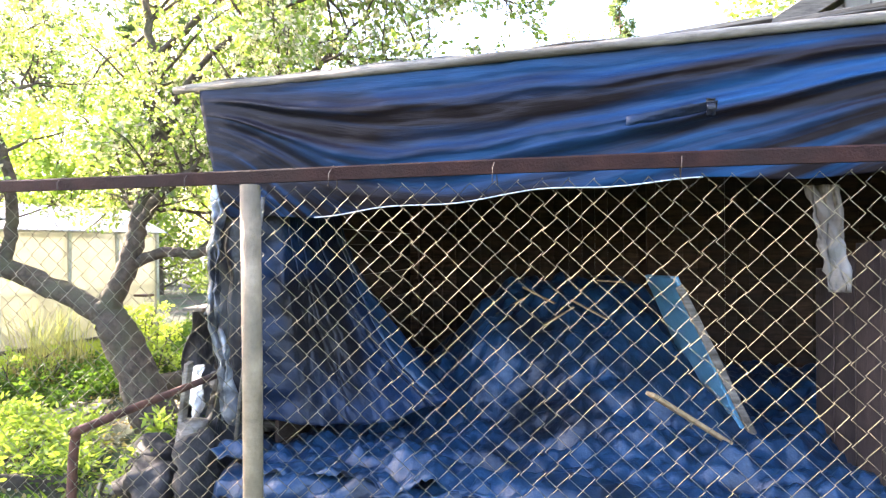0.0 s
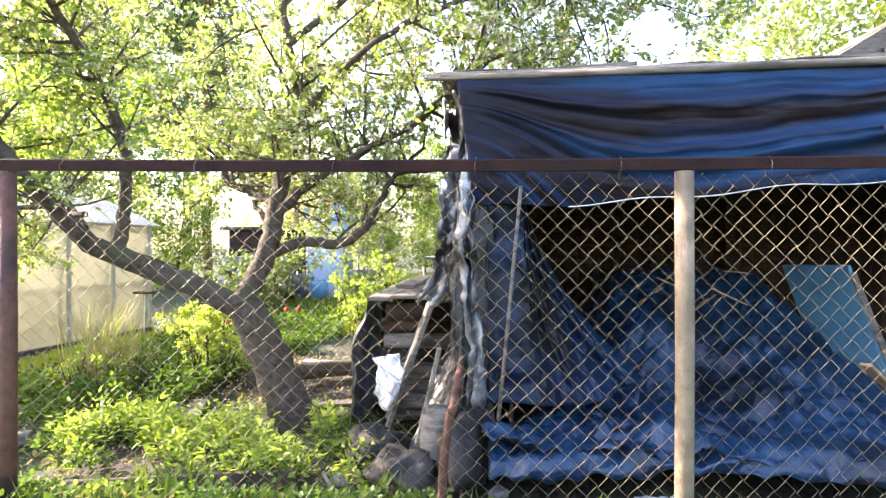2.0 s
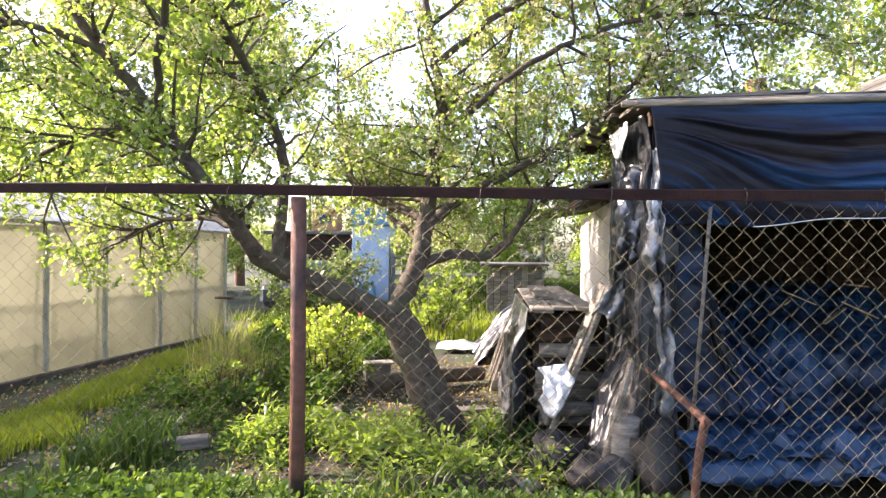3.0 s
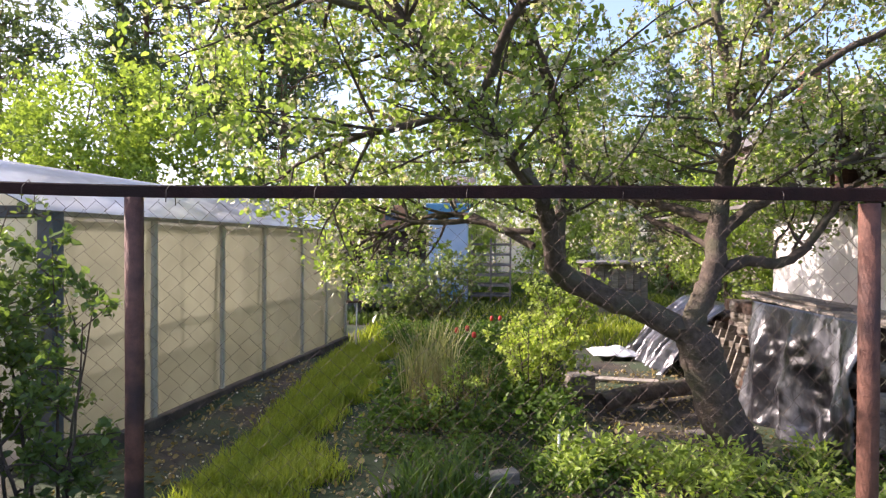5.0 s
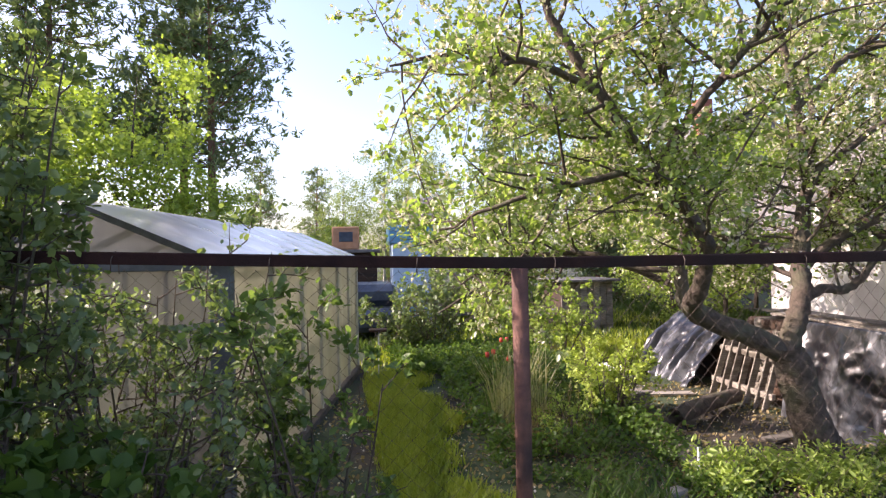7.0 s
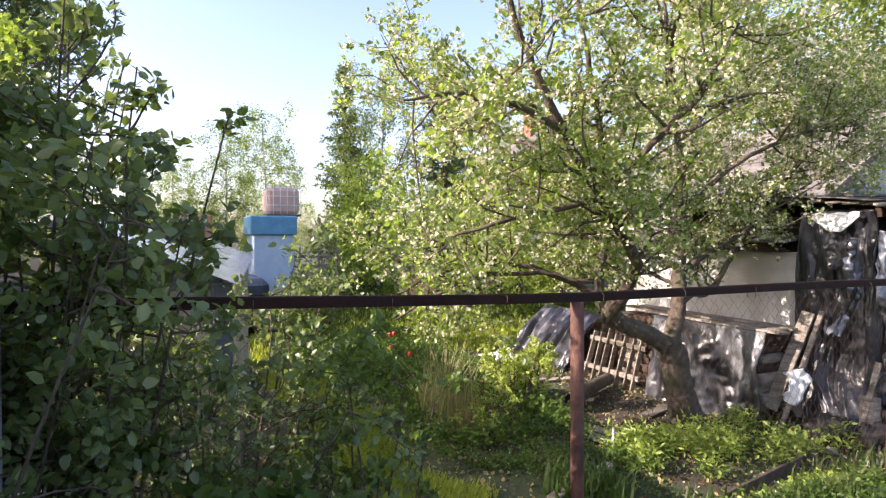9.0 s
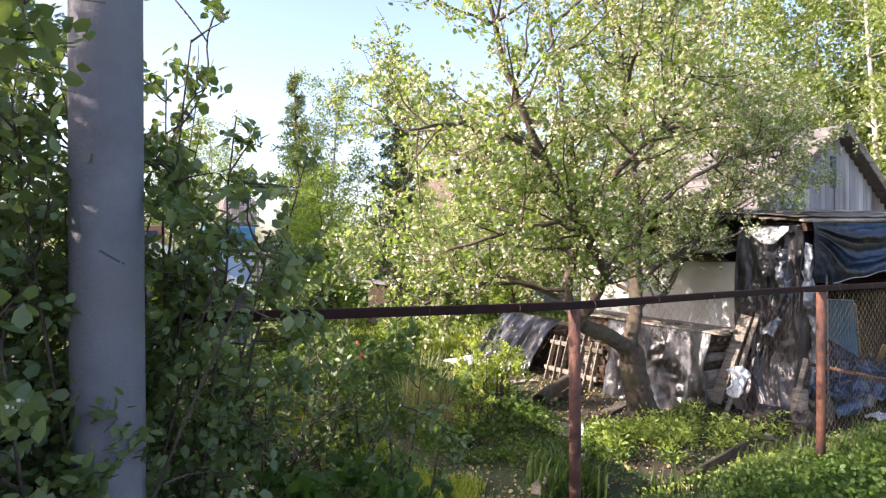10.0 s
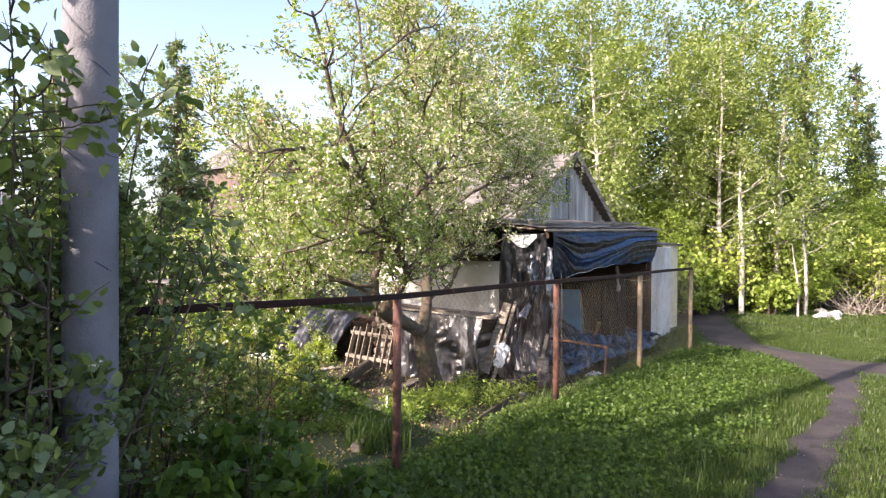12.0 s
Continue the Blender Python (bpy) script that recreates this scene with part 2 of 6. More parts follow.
M_TEAL = surface("teal_blue_painted_panel", (0.06, 0.22, 0.36), (0.11, 0.31, 0.48), 4, 0.5, 0, 0.2, 60, stain=(0.12, 0.2, 0.27), amount=0.3)
M_PINKISH = surface("faded_brown_board", (0.085, 0.058, 0.055), (0.15, 0.11, 0.10), 4, 0.85, 0, 0.3, 50, stain=(0.1, 0.08, 0.075), amount=0.4)
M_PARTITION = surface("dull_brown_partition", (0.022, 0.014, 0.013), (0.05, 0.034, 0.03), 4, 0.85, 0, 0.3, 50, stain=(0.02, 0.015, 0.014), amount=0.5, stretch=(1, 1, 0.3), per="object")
M_CAR = surface("dusty_dark_metal", (0.03, 0.04, 0.06), (0.06, 0.08, 0.11), 5, 0.4, 0.3, 0.1, 40)
L_APPLE = foliage("apple_leaves", (0.14, 0.215, 0.042), (0.305, 0.395, 0.125), 0.7)
L_BLOSSOM = foliage("apple_blossom", (0.55, 0.50, 0.46), (0.78, 0.72, 0.66), 0.35, 0.02)
L_BUSH = foliage("dark_bush_leaves", (0.088, 0.135, 0.05), (0.205, 0.265, 0.1), 0.42, 0.08)
L_MID = foliage("sapling_leaves", (0.085, 0.145, 0.04), (0.19, 0.27, 0.08), 0.45, 0.05)
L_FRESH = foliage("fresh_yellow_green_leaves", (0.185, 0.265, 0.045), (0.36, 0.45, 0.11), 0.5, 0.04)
L_LIME = foliage("lime_green_leaves", (0.28, 0.36, 0.06), (0.48, 0.56, 0.16), 0.5, 0.04)
L_REED = foliage("pale_reed_blades", (0.20, 0.21, 0.09), (0.40, 0.39, 0.22), 0.4, 0.03)
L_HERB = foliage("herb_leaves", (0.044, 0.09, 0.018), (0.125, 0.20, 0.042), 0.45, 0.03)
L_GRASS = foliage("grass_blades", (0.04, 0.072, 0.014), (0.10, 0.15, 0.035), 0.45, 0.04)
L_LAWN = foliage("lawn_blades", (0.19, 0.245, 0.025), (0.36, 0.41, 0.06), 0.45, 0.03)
L_DRY = foliage("dry_stalks", (0.20, 0.15, 0.07), (0.36, 0.29, 0.15), 0.3, 0.02)
L_BIRCH = foliage("birch_leaves", (0.14, 0.205, 0.05), (0.29, 0.35, 0.10), 0.5)
L_PINE = foliage("pine_needles", (0.10, 0.145, 0.085), (0.20, 0.25, 0.13), 0.45, 0.04)

# ---- mesh helpers ----


def part(name, bm, material, parent=None, label="", smooth=False):
    me = bpy.data.meshes.new(name)
    bm.to_mesh(me)
    bm.free()
    me.materials.append(material)
    if smooth:
        me.polygons.foreach_set("use_smooth", [True] * len(me.polygons))
    ob = new(name, me)
    ob.parent = parent
    return tagged(ob, label)


def arrays(name, verts, faces, material, parent=None, label="", smooth=False):
    """A mesh object from numpy arrays: verts n x 3, faces m x k."""
    verts, faces = np.asarray(verts, np.float32), np.asarray(faces, np.int32)
    me = bpy.data.meshes.new(name)
    k = faces.shape[1]
    me.vertices.add(len(verts)), me.loops.add(faces.size), me.polygons.add(len(faces))
    me.vertices.foreach_set("co", verts.ravel())
    me.loops.foreach_set("vertex_index", faces.ravel())
    me.polygons.foreach_set("loop_start", np.arange(len(faces), dtype=np.int32) * k)
    if smooth:
        me.polygons.foreach_set("use_smooth", np.ones(len(faces), bool))
    me.update(calc_edges=True)
    me.materials.append(material)
    ob = new(name, me)
    ob.parent = parent
    return tagged(ob, label)


def thing(name, at=(0, 0, 0), turn=0, label="", category="", group="", kind=""):
    ob = new(name)
    ob.matrix_world = pose(*at, 0, 0, turn)
    ob.empty_display_size = 0.1
    return tagged(ob, label, category, group, kind)


def box(bm, lo, hi, m=None, bevel=0.006):
    lo, hi = Vector(lo), Vector(hi)
    got = bmesh.ops.create_cube(bm, size=1, matrix=Matrix.Translation((lo + hi) / 2) @ Matrix.Diagonal((*(hi - lo), 1)))
    if bevel:
        edges = {e for v in got["verts"] for e in v.link_edges}
        got = bmesh.ops.bevel(bm, geom=list(edges), offset=min(bevel, 0.3 * min(hi - lo)), segments=1, affect="EDGES")
    vs = {v for f in got.get("faces", []) for v in f.verts} | set(got["verts"])
    if m is not None:
        bmesh.ops.transform(bm, matrix=m, verts=[v for v in vs if v.is_valid])
    return bm


def beam(bm, a, b, w, h, bevel=0.006, twist=0.0):
    """A squared timber from a to b."""
    a, b = Vector(a), Vector(b)
    m = Matrix.Translation(a) @ (b - a).to_track_quat("Z", "Y").to_matrix().to_4x4() @ Matrix.Rotation(twist, 4, "Z")
    return box(bm, (-w / 2, -h / 2, 0), (w / 2, h / 2, (b - a).length), m, bevel)


def tube_arrays(points, radii, n=8, rough=0.0):
    """Rings along a line of points: verts and quads."""
    p = np.asarray(points, float)
    d = np.gradient(p, axis=0)
    d /= np.linalg.norm(d, axis=1)[:, None] + 1e-9
    ref = np.array([0.31, 0.17, 0.93]) if abs(d[0][2]) < 0.8 else np.array([0.93, 0.31, 0.17])
    s = np.cross(d, ref)
    s /= np.linalg.norm(s, axis=1)[:, None] + 1e-9
    u = np.cross(s, d)
    a = np.arange(n) * 2 * np.pi / n
    r = np.asarray(radii, float)[:, None] * (1 + rough * (np.random.rand(len(p), n) - 0.5))
    v = p[:, None] + r[..., None] * (np.cos(a)[None, :, None] * s[:, None] + np.sin(a)[None, :, None] * u[:, None])
    i, j = np.meshgrid(np.arange(len(p) - 1), np.arange(n), indexing="ij")
    f = np.stack([i * n + j, i * n + (j + 1) % n, (i + 1) * n + (j + 1) % n, (i + 1) * n + j], -1).reshape(-1, 4)
    return v.reshape(-1, 3), f


def join_arrays(pairs):
    vs, fs, k = [], [], 0
    for v, f in pairs:
        vs.append(v), fs.append(np.asarray(f) + k)
        k += len(v)
    return np.concatenate(vs), np.concatenate(fs)


def tube(name, points, radius, material, parent=None, n=12, label=""):
    """A closed round bar along points."""
    p = [Vector(q) for q in points]
    r = [radius] * len(p) if not hasattr(radius, "__len__") else list(radius)
    p = [p[0]] + p + [p[-1]]
    r = [0.0005] + r + [0.0005]
    p[0], p[-1] = p[1] - (p[2] - p[1]) * 1e-3, p[-2] + (p[-2] - p[-3]) * 1e-3
    v, f = tube_arrays([tuple(q) for q in p], r, n)
    return arrays(name, v, f, material, parent, label, True)


def smooth_line(points, steps=6):
    """A Catmull-Rom line through points of any width."""
    p = np.asarray(points, float)
    p = np.vstack([2 * p[0] - p[1], p, 2 * p[-1] - p[-2]])
    out = []
    for i in range(1, len(p) - 2):
        for t in np.arange(steps) / steps:
            a, b, c, d = p[i - 1:i + 3]
            out.append(0.5 * (2 * b + (c - a) * t + (2 * a - 5 * b + 4 * c - d) * t * t + (3 * b - a - 3 * c + d) * t ** 3))
    out.append(p[-2])
    return np.array(out)


def leaf_arrays(at, size, aim=None, spread=1.0, wide=0.55, fold=0.18, rng=None, plain=False):
    """Folded pointed leaves at the given places: 6 verts and 2 quads each. aim: the way each points. plain: one quad each, for far trees."""
    rng = rng or np.random
    at = np.asarray(at, float)
    n = len(at)
    d = rng.normal(size=(n, 3)) * spread + (0 if aim is None else np.asarray(aim, float))
    d /= np.linalg.norm(d, axis=1)[:, None] + 1e-9
    s = np.cross(d, rng.normal(size=(n, 3)) * 0.7 + np.array([0, 0, 1.0]))
    s /= np.linalg.norm(s, axis=1)[:, None] + 1e-9
    u = np.cross(s, d)
    L = (np.broadcast_to(np.asarray(size, float), (n,)) * (0.7 + 0.6 * rng.random(n)))[:, None]
    W = L * wide * 0.5
    if plain:
        v = np.stack([at, at + d * L * 0.5 + s * W, at + d * L, at + d * L * 0.5 - s * W], 1).reshape(-1, 3)
        return v, np.arange(n)[:, None] * 4 + np.arange(4)
    v = np.stack([at, at + d * L * 0.3 + s * W + u * fold * L * 0.4, at + d * L * 0.72 + s * W * 0.75 + u * fold * L * 0.4, at + d * L,
                  at + d * L * 0.72 - s * W * 0.75 + u * fold * L * 0.4, at + d * L * 0.3 - s * W + u * fold * L * 0.4], 1).reshape(-1, 3)
    k = np.arange(n)[:, None] * 6
    f = np.concatenate([k + np.array([0, 1, 2, 3]), k + np.array([0, 3, 4, 5])], 0)
    return v, f


def grid_arrays(fn, nu, nv):
    u, v = np.meshgrid(np.linspace(0, 1, nu), np.linspace(0, 1, nv), indexing="ij")
    p = np.stack(fn(u, v), -1).reshape(-1, 3)
    i, j = np.meshgrid(np.arange(nu - 1), np.arange(nv - 1), indexing="ij")
    k = i * nv + j
    return p, np.stack([k, k + nv, k + nv + 1, k + 1], -1).reshape(-1, 4)


def cloth(name, fn, nu, nv, material, parent=None, label="", thick=0.004):
    v, f = grid_arrays(fn, nu, nv)
    ob = arrays(name, v, f, material, parent, label, True)
    so = ob.modifiers.new("thickness", "SOLIDIFY")
    so.thickness = thick
    return ob


def wrinkle(x, y, scale, seed=0.0):
    """Layered noise for cloth and ground, array in, array out."""
    x, y = np.asarray(x, float), np.asarray(y, float)
    out = np.empty(np.broadcast(x, y).shape)
    for i, (a, b) in enumerate(zip(np.broadcast_to(x, out.shape).ravel(), np.broadcast_to(y, out.shape).ravel())):
        out.flat[i] = noise.fractal(Vector((a * scale, b * scale, seed)), 0.9, 2.0, 3)
    return out


def blend(v, a, b):
    t = np.clip((np.asarray(v, float) - a) / (b - a), 0, 1)
    return t * t * (3 - 2 * t)


def ground_z(x, y):
    """Height of the ground: a garden below the fence, a low bank, and the track on it rising towards the pole."""
    x, y = np.asarray(x, float), np.asarray(y, float)
    fence = np.interp(x, [-14, -9, -5.9, -3, 0, 3, 8, 20], [0.25, 0.16, 0.10, 0.07, 0.0, -0.12, -0.22, -0.3])
    track = np.interp(x, [-16, -9.6, -7.6, -6.2, -5.1, -2.7, 1.3, 8, 25], [0.75, 0.62, 0.46, 0.14, 0.04, -0.02, -0.08, -0.25, -0.35])
    garden = -0.26 - 0.08 * (1 - blend(y, 0.85, 1.15)) + 0.03 * np.sin(x * 1.7) * np.cos(y * 1.3)
    low = fence + (track - fence) * blend(-y, 0.5, 2.2)
    z = low + (garden - low) * blend(y, 0.0, 1.1) * (1 - blend(x, 4.5, 6.5))
    return z + 0.018 * np.sin(3.1 * x + 1.3 * y) * np.sin(2.3 * y - 0.7 * x)


def gz(x, y):
    return float(ground_z(x, y))


# ---- ground ----
def spaced(lo, hi, step, far):
    inner = list(np.arange(lo, hi + step / 2, step))
    d, out = step, []
    while d < far:
        d *= 1.35
        out.append(d)
    return np.array(sorted([lo - v for v in out] + inner + [hi + v for v in out]))


gx, gy = spaced(-15, 12, 0.16, 900), spaced(-8, 14, 0.16, 900)
GX, GY = np.meshgrid(gx, gy, indexing="ij")
gi, gj = np.meshgrid(np.arange(len(gx) - 1), np.arange(len(gy) - 1), indexing="ij")
gk = gi * len(gy) + gj
tagged(arrays("ground", np.stack([GX, GY, ground_z(GX, GY)], -1).reshape(-1, 3), np.stack([gk, gk + len(gy), gk + len(gy) + 1, gk + 1], -1).reshape(-1, 4), M_SOIL, None, "dark garden soil with green patches and fallen leaves", True), category="ground", kind="structure")

TRACK = smooth_line([(-24, -5.0), (-16, -4.4), (-11, -3.3), (-8, -2.75), (-5, -2.68), (-2.7, -2.68), (-0.4, -2.8), (1.2, -2.66), (2.7, -2.2), (3.7, -1.4), (4.6, -0.6), (6.8, 0.25), (9, 1.1), (13, 2.1), (20, 3.2)], 14)


def track_strip(name, line, half, label):
    d = np.gradient(line, axis=0)
    d /= np.linalg.norm(d, axis=1)[:, None]
    s = np.stack([-d[:, 1], d[:, 0]], -1)
    across = np.linspace(-1, 1, 9)
    wob = half * (1 + 1.1 * blend(line[:, 0], 0.8, 2.8)) * (1 + 0.22 * np.sin(np.arange(len(line)) * 0.9) * np.cos(np.arange(len(line)) * 0.37))
    xy = line[:, None] + across[None, :, None] * wob[:, None, None] * s[:, None]
    z = ground_z(xy[..., 0], xy[..., 1]) + 0.03 - 0.06 * np.abs(across)[None] ** 3
    i, j = np.meshgrid(np.arange(len(line) - 1), np.arange(8), indexing="ij")
    k = i * 9 + j
    f = np.stack([k, k + 1, k + 10, k + 9], -1).reshape(-1, 4)
    return tagged(arrays(name, np.dstack([xy, z]).reshape(-1, 3), f[:, ::-1], M_DIRT, None, label, True), category="path", kind="structure")


track_strip("path", TRACK, 0.36, "narrow trodden earth path between grass verges")
ROAD = smooth_line([(4.3, -0.9), (3.75, -1.7), (3.4, -2.4), (3.5, -3.2), (4.3, -4.6), (6.2, -7), (9, -11), (14, -18)], 12)
track_strip("road", ROAD, 0.36, "bare earth lane branching off along the wood")

# ---- chain-link fence ----
POSTS = [(-8.85, M_RUST), (-5.91, M_RUST), (-2.975, M_RUST), (0.0, M_PALE), (2.94, M_PALE)]


def rail_z(x):
    return float(np.interp(x, [-8.85, -5.91, -2.975, 0, 2.94], [1.70, 1.625, 1.605, 1.59, 1.585]))


def chain_link(name, x0, x1, parent, material, gauge, pitch=0.086):
    """Woven zigzag wires between two posts, from the rail down to the grass."""
    pairs = []
    n = int((x1 - x0) / (pitch / 2))
    rows = 18
    for i in range(n):
        x = x0 + 0.045 + (i + 0.5) * pitch / 2
        sgn = 1 if i % 2 else -1
        top = rail_z(x) - 0.035 - 0.012 * abs(math.sin(i * 1.7))
        k = np.arange(rows * 2 + 1)
        zig = np.where(k % 2 == 0, -1.0, 1.0) * sgn
        sag = 0.012 * math.sin(i * 0.31)
        px = x + zig * pitch / 4 * 1.06 + 0.003 * np.sin(k * 0.9 + i)
        py = 0.03 + zig * 0.004 + sag * np.sin(k / (2 * rows) * 3.1)
        pz = top - k * pitch / 2
        pairs.append(tube_arrays(np.stack([px, py, pz], -1), np.full(len(k), gauge), 3))
    v, f = join_arrays(pairs)
    return arrays(name, v, f, material, parent, "sagging chain-link mesh")


fence = thing("chain_link_fence", (0, 0, 0), 0, "rusty steel pipe fence with sagging chain-link mesh", "fence")
for x, mat in POSTS:
    z0 = gz(x, 0) - 0.5
    tube("post", [(x, 0, z0), (x + 0.004, 0, 0.8), (x, 0, rail_z(x) - 0.03)], 0.039 if mat == M_PALE else 0.037, mat, fence, 16,
         "pale weathered fence post" if mat == M_PALE else "rust-brown steel fence post")
rail_pts = [(x, -0.005 + 0.006 * math.sin(x * 2), rail_z(x) + 0.006 * math.sin(x * 1.3)) for x in np.linspace(-8.6, 3.0, 30)]
# angle-iron top rail
rail = part("rail", bmesh.new(), M_RAIL, fence, "red-brown angle-iron top rail")
bm = bmesh.new()
vv = [[bm.verts.new((x, y + dy, z + dz)) for dy, dz in ((-0.012, -0.025), (0.008, -0.025), (0.012, 0.02), (0.009, 0.026), (-0.011, 0.026), (-0.014, 0.02))] for x, y, z in rail_pts]
for a, b in zip(vv[:-1], vv[1:]):
    for k in range(6):
        bm.faces.new((a[k], b[k], b[(k + 1) % 6], a[(k + 1) % 6]))
bm.faces.new(vv[0]), bm.faces.new(vv[-1][::-1])
bmesh.ops.recalc_face_normals(bm, faces=bm.faces[:])
bm.to_mesh(rail.data)
bm.free()
# bays left of x = -3 get darker, thinner wire
for (a, _), (b, _) in zip(POSTS[:-1], POSTS[1:]):
    chain_link("mesh", a, b, fence, M_WIRE if a > -3 else M_WIREDARK, 0.0018 if a > -3 else 0.0011)
for x in np.arange(-8.2, 2.9, 0.61):
    z = rail_z(x)
    v = [(x, -0.03, z - 0.05), (x + 0.004, -0.034, z), (x + 0.008, 0, z + 0.032), (x + 0.006, 0.034, z), (x + 0.01, 0.03, z - 0.06)]
    tube("tie_wire", v, 0.0018, M_WIREDARK, fence, 5)

# ---- lean-to shed behind the fence ----
shed = thing("lean_to_shed", (1.6, 1.2, gz(1.6, 1.2)), 0, "plank lean-to with tarpaulin front and flat rubble-covered roof", "shed")
inv = Matrix.Translation((-1.6, -1.2, -gz(1.6, 1.2)))


def under(ob):
    """Parent to the shed with world coordinates kept."""
    ob.parent, ob.matrix_parent_inverse = shed, inv
    return ob


def roof_z(x, y):
    return 2.26 + 0.022 * (x + 1) + 0.10 * (y - 1.1)


# back and right walls of single planks, gaps between them
rnd = random.Random(4)
y_back = 4.3
x = -0.62
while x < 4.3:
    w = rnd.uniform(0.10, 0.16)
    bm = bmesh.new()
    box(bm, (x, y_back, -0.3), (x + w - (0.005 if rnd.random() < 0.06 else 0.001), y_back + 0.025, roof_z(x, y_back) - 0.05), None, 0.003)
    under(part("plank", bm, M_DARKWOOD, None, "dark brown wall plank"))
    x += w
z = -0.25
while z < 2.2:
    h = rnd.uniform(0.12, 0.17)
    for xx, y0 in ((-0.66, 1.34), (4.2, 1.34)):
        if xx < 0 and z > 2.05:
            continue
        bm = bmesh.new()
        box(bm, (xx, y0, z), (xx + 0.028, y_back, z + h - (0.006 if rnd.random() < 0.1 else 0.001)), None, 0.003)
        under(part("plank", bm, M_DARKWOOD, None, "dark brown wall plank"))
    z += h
for xx, yy in ((-0.88, 1.30), (1.9, 4.2), (4.28, 1.3), (-0.56, 4.2), (4.28, 4.2)):
    bm = bmesh.new()
    beam(bm, (xx, yy, -0.4), (xx, yy, roof_z(xx, yy) - 0.06), 0.09, 0.09)
    under(part("post", bm, M_DARKWOOD, None, "dark squared timber post"))
for yy in (1.19, 2.7, 4.2):
    bm = bmesh.new()
    beam(bm, (-0.98, yy, roof_z(-0.98, yy) - 0.06), (4.42, yy, roof_z(4.42, yy) - 0.06), 0.07, 0.1)
    under(part("purlin", bm, M_DARKWOOD, None))
for xx in np.arange(-0.6, 4.4, 0.8):
    bm = bmesh.new()
    beam(bm, (xx, 1.2, roof_z(xx, 1.2) - 0.005), (xx, 4.4, roof_z(xx, 4.4) - 0.005), 0.06, 0.06)
    under(part("rafter", bm, M_DARKWOOD, None))
yy = 1.06
while yy < 4.5:
    d = rnd.uniform(0.13, 0.2)
    bm = bmesh.new()
    e0, e1 = -1.06 + rnd.uniform(-0.06, 0.05), 4.45 + rnd.uniform(-0.1, 0.2)
    beam(bm, (e0, yy + d / 2, roof_z(e0, yy) + 0.04), (e1, yy + d / 2, roof_z(e1, yy) + 0.04 + rnd.uniform(-0.01, 0.01)), d - 0.012, 0.03, 0.004)
    under(part("board", bm, M_WOOD, None, "grey roof board"))
    yy += d
cl = cloth("roofing", lambda u, v: (-1.12 + 5.6 * u, 1.16 + 3.29 * v, roof_z(-1.12 + 5.6 * u, 1.16 + 3.29 * v) + 0.075 + 0.025 * wrinkle(u * 5, v * 3, 1.6, 3)), 50, 26, M_ROOFING, None, "worn grey roofing felt", 0.008)
under(cl)
# front pole that carries the tarpaulin
under(tube("eaves_pole", [(-1.18, 1.09, 2.285), (0.5, 1.07, 2.31), (2.6, 1.07, 2.36), (4.2, 1.10, 2.42)], [0.022, 0.025, 0.026, 0.02], M_WOOD, None, 10, "grey eaves pole"))


def fold(p, sharp=0.6):
    """A periodic fold: broad slack with a narrow crease."""
    s = np.sin(p)
    return np.sign(s) * np.abs(s) ** sharp


def fan(u):
    """How far down the swags reach: they spread from the top corner and rise again along the eaves."""
    return 0.3 + 0.75 * blend(u, -0.02, 0.26) - 0.62 * blend(u, 0.34, 0.82)


def valance(u, v):
    """Tarpaulin hung from the eaves: long slack swags that fan out from the top corner, plain below them."""
    x = -1.0 + 0.12 * v * (1 - u) ** 3 + 5.15 * u
    top = 2.272 + 0.085 * u
    bottom = 1.50 + 0.15 * blend(u, 0.05, 0.55) + 0.012 * np.sin(u * 37) + 0.03 * blend(u, 0.8, 1)
    z = top + (bottom - top) * v
    low = wrinkle(u * 3, v * 0.8, 1.2, 7)
    c = v / fan(u)
    phase = c * 16 + 1.5 * low + 0.6
    amp = 0.019 * blend(v, 0.02, 0.14) * (1 - 0.85 * blend(c, 0.8, 1.1)) * blend(u, 0.0, 0.07)
    slack = 0.010 * blend(c, 0.7, 1.1) * (1 - blend(v, 0.85, 1))
    y = 1.085 - 0.05 * np.sin(np.pi * v) + amp * fold(phase, 0.75) + 0.45 * amp * fold(phase * 2.3 + 2.0 * low + 4 * u) + slack * fold(9 * u + 4 * v + 2 * low) + 0.010 * wrinkle(u * 22, v * 5, 1.1, 2) + 0.10 * v
    return x, y, z + 0.012 * np.cos(phase) * blend(v, 0.0, 0.3) * (1 - blend(c, 0.7, 1))


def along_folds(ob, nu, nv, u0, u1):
    """Lay the sheet's own coordinates along its swags, so the dark streaks shade the folds."""
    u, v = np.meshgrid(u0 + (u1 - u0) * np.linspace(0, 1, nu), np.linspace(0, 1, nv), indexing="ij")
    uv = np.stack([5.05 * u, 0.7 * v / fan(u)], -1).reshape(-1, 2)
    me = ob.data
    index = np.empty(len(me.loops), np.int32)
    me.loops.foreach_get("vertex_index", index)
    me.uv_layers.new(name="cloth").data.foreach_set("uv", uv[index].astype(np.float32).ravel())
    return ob


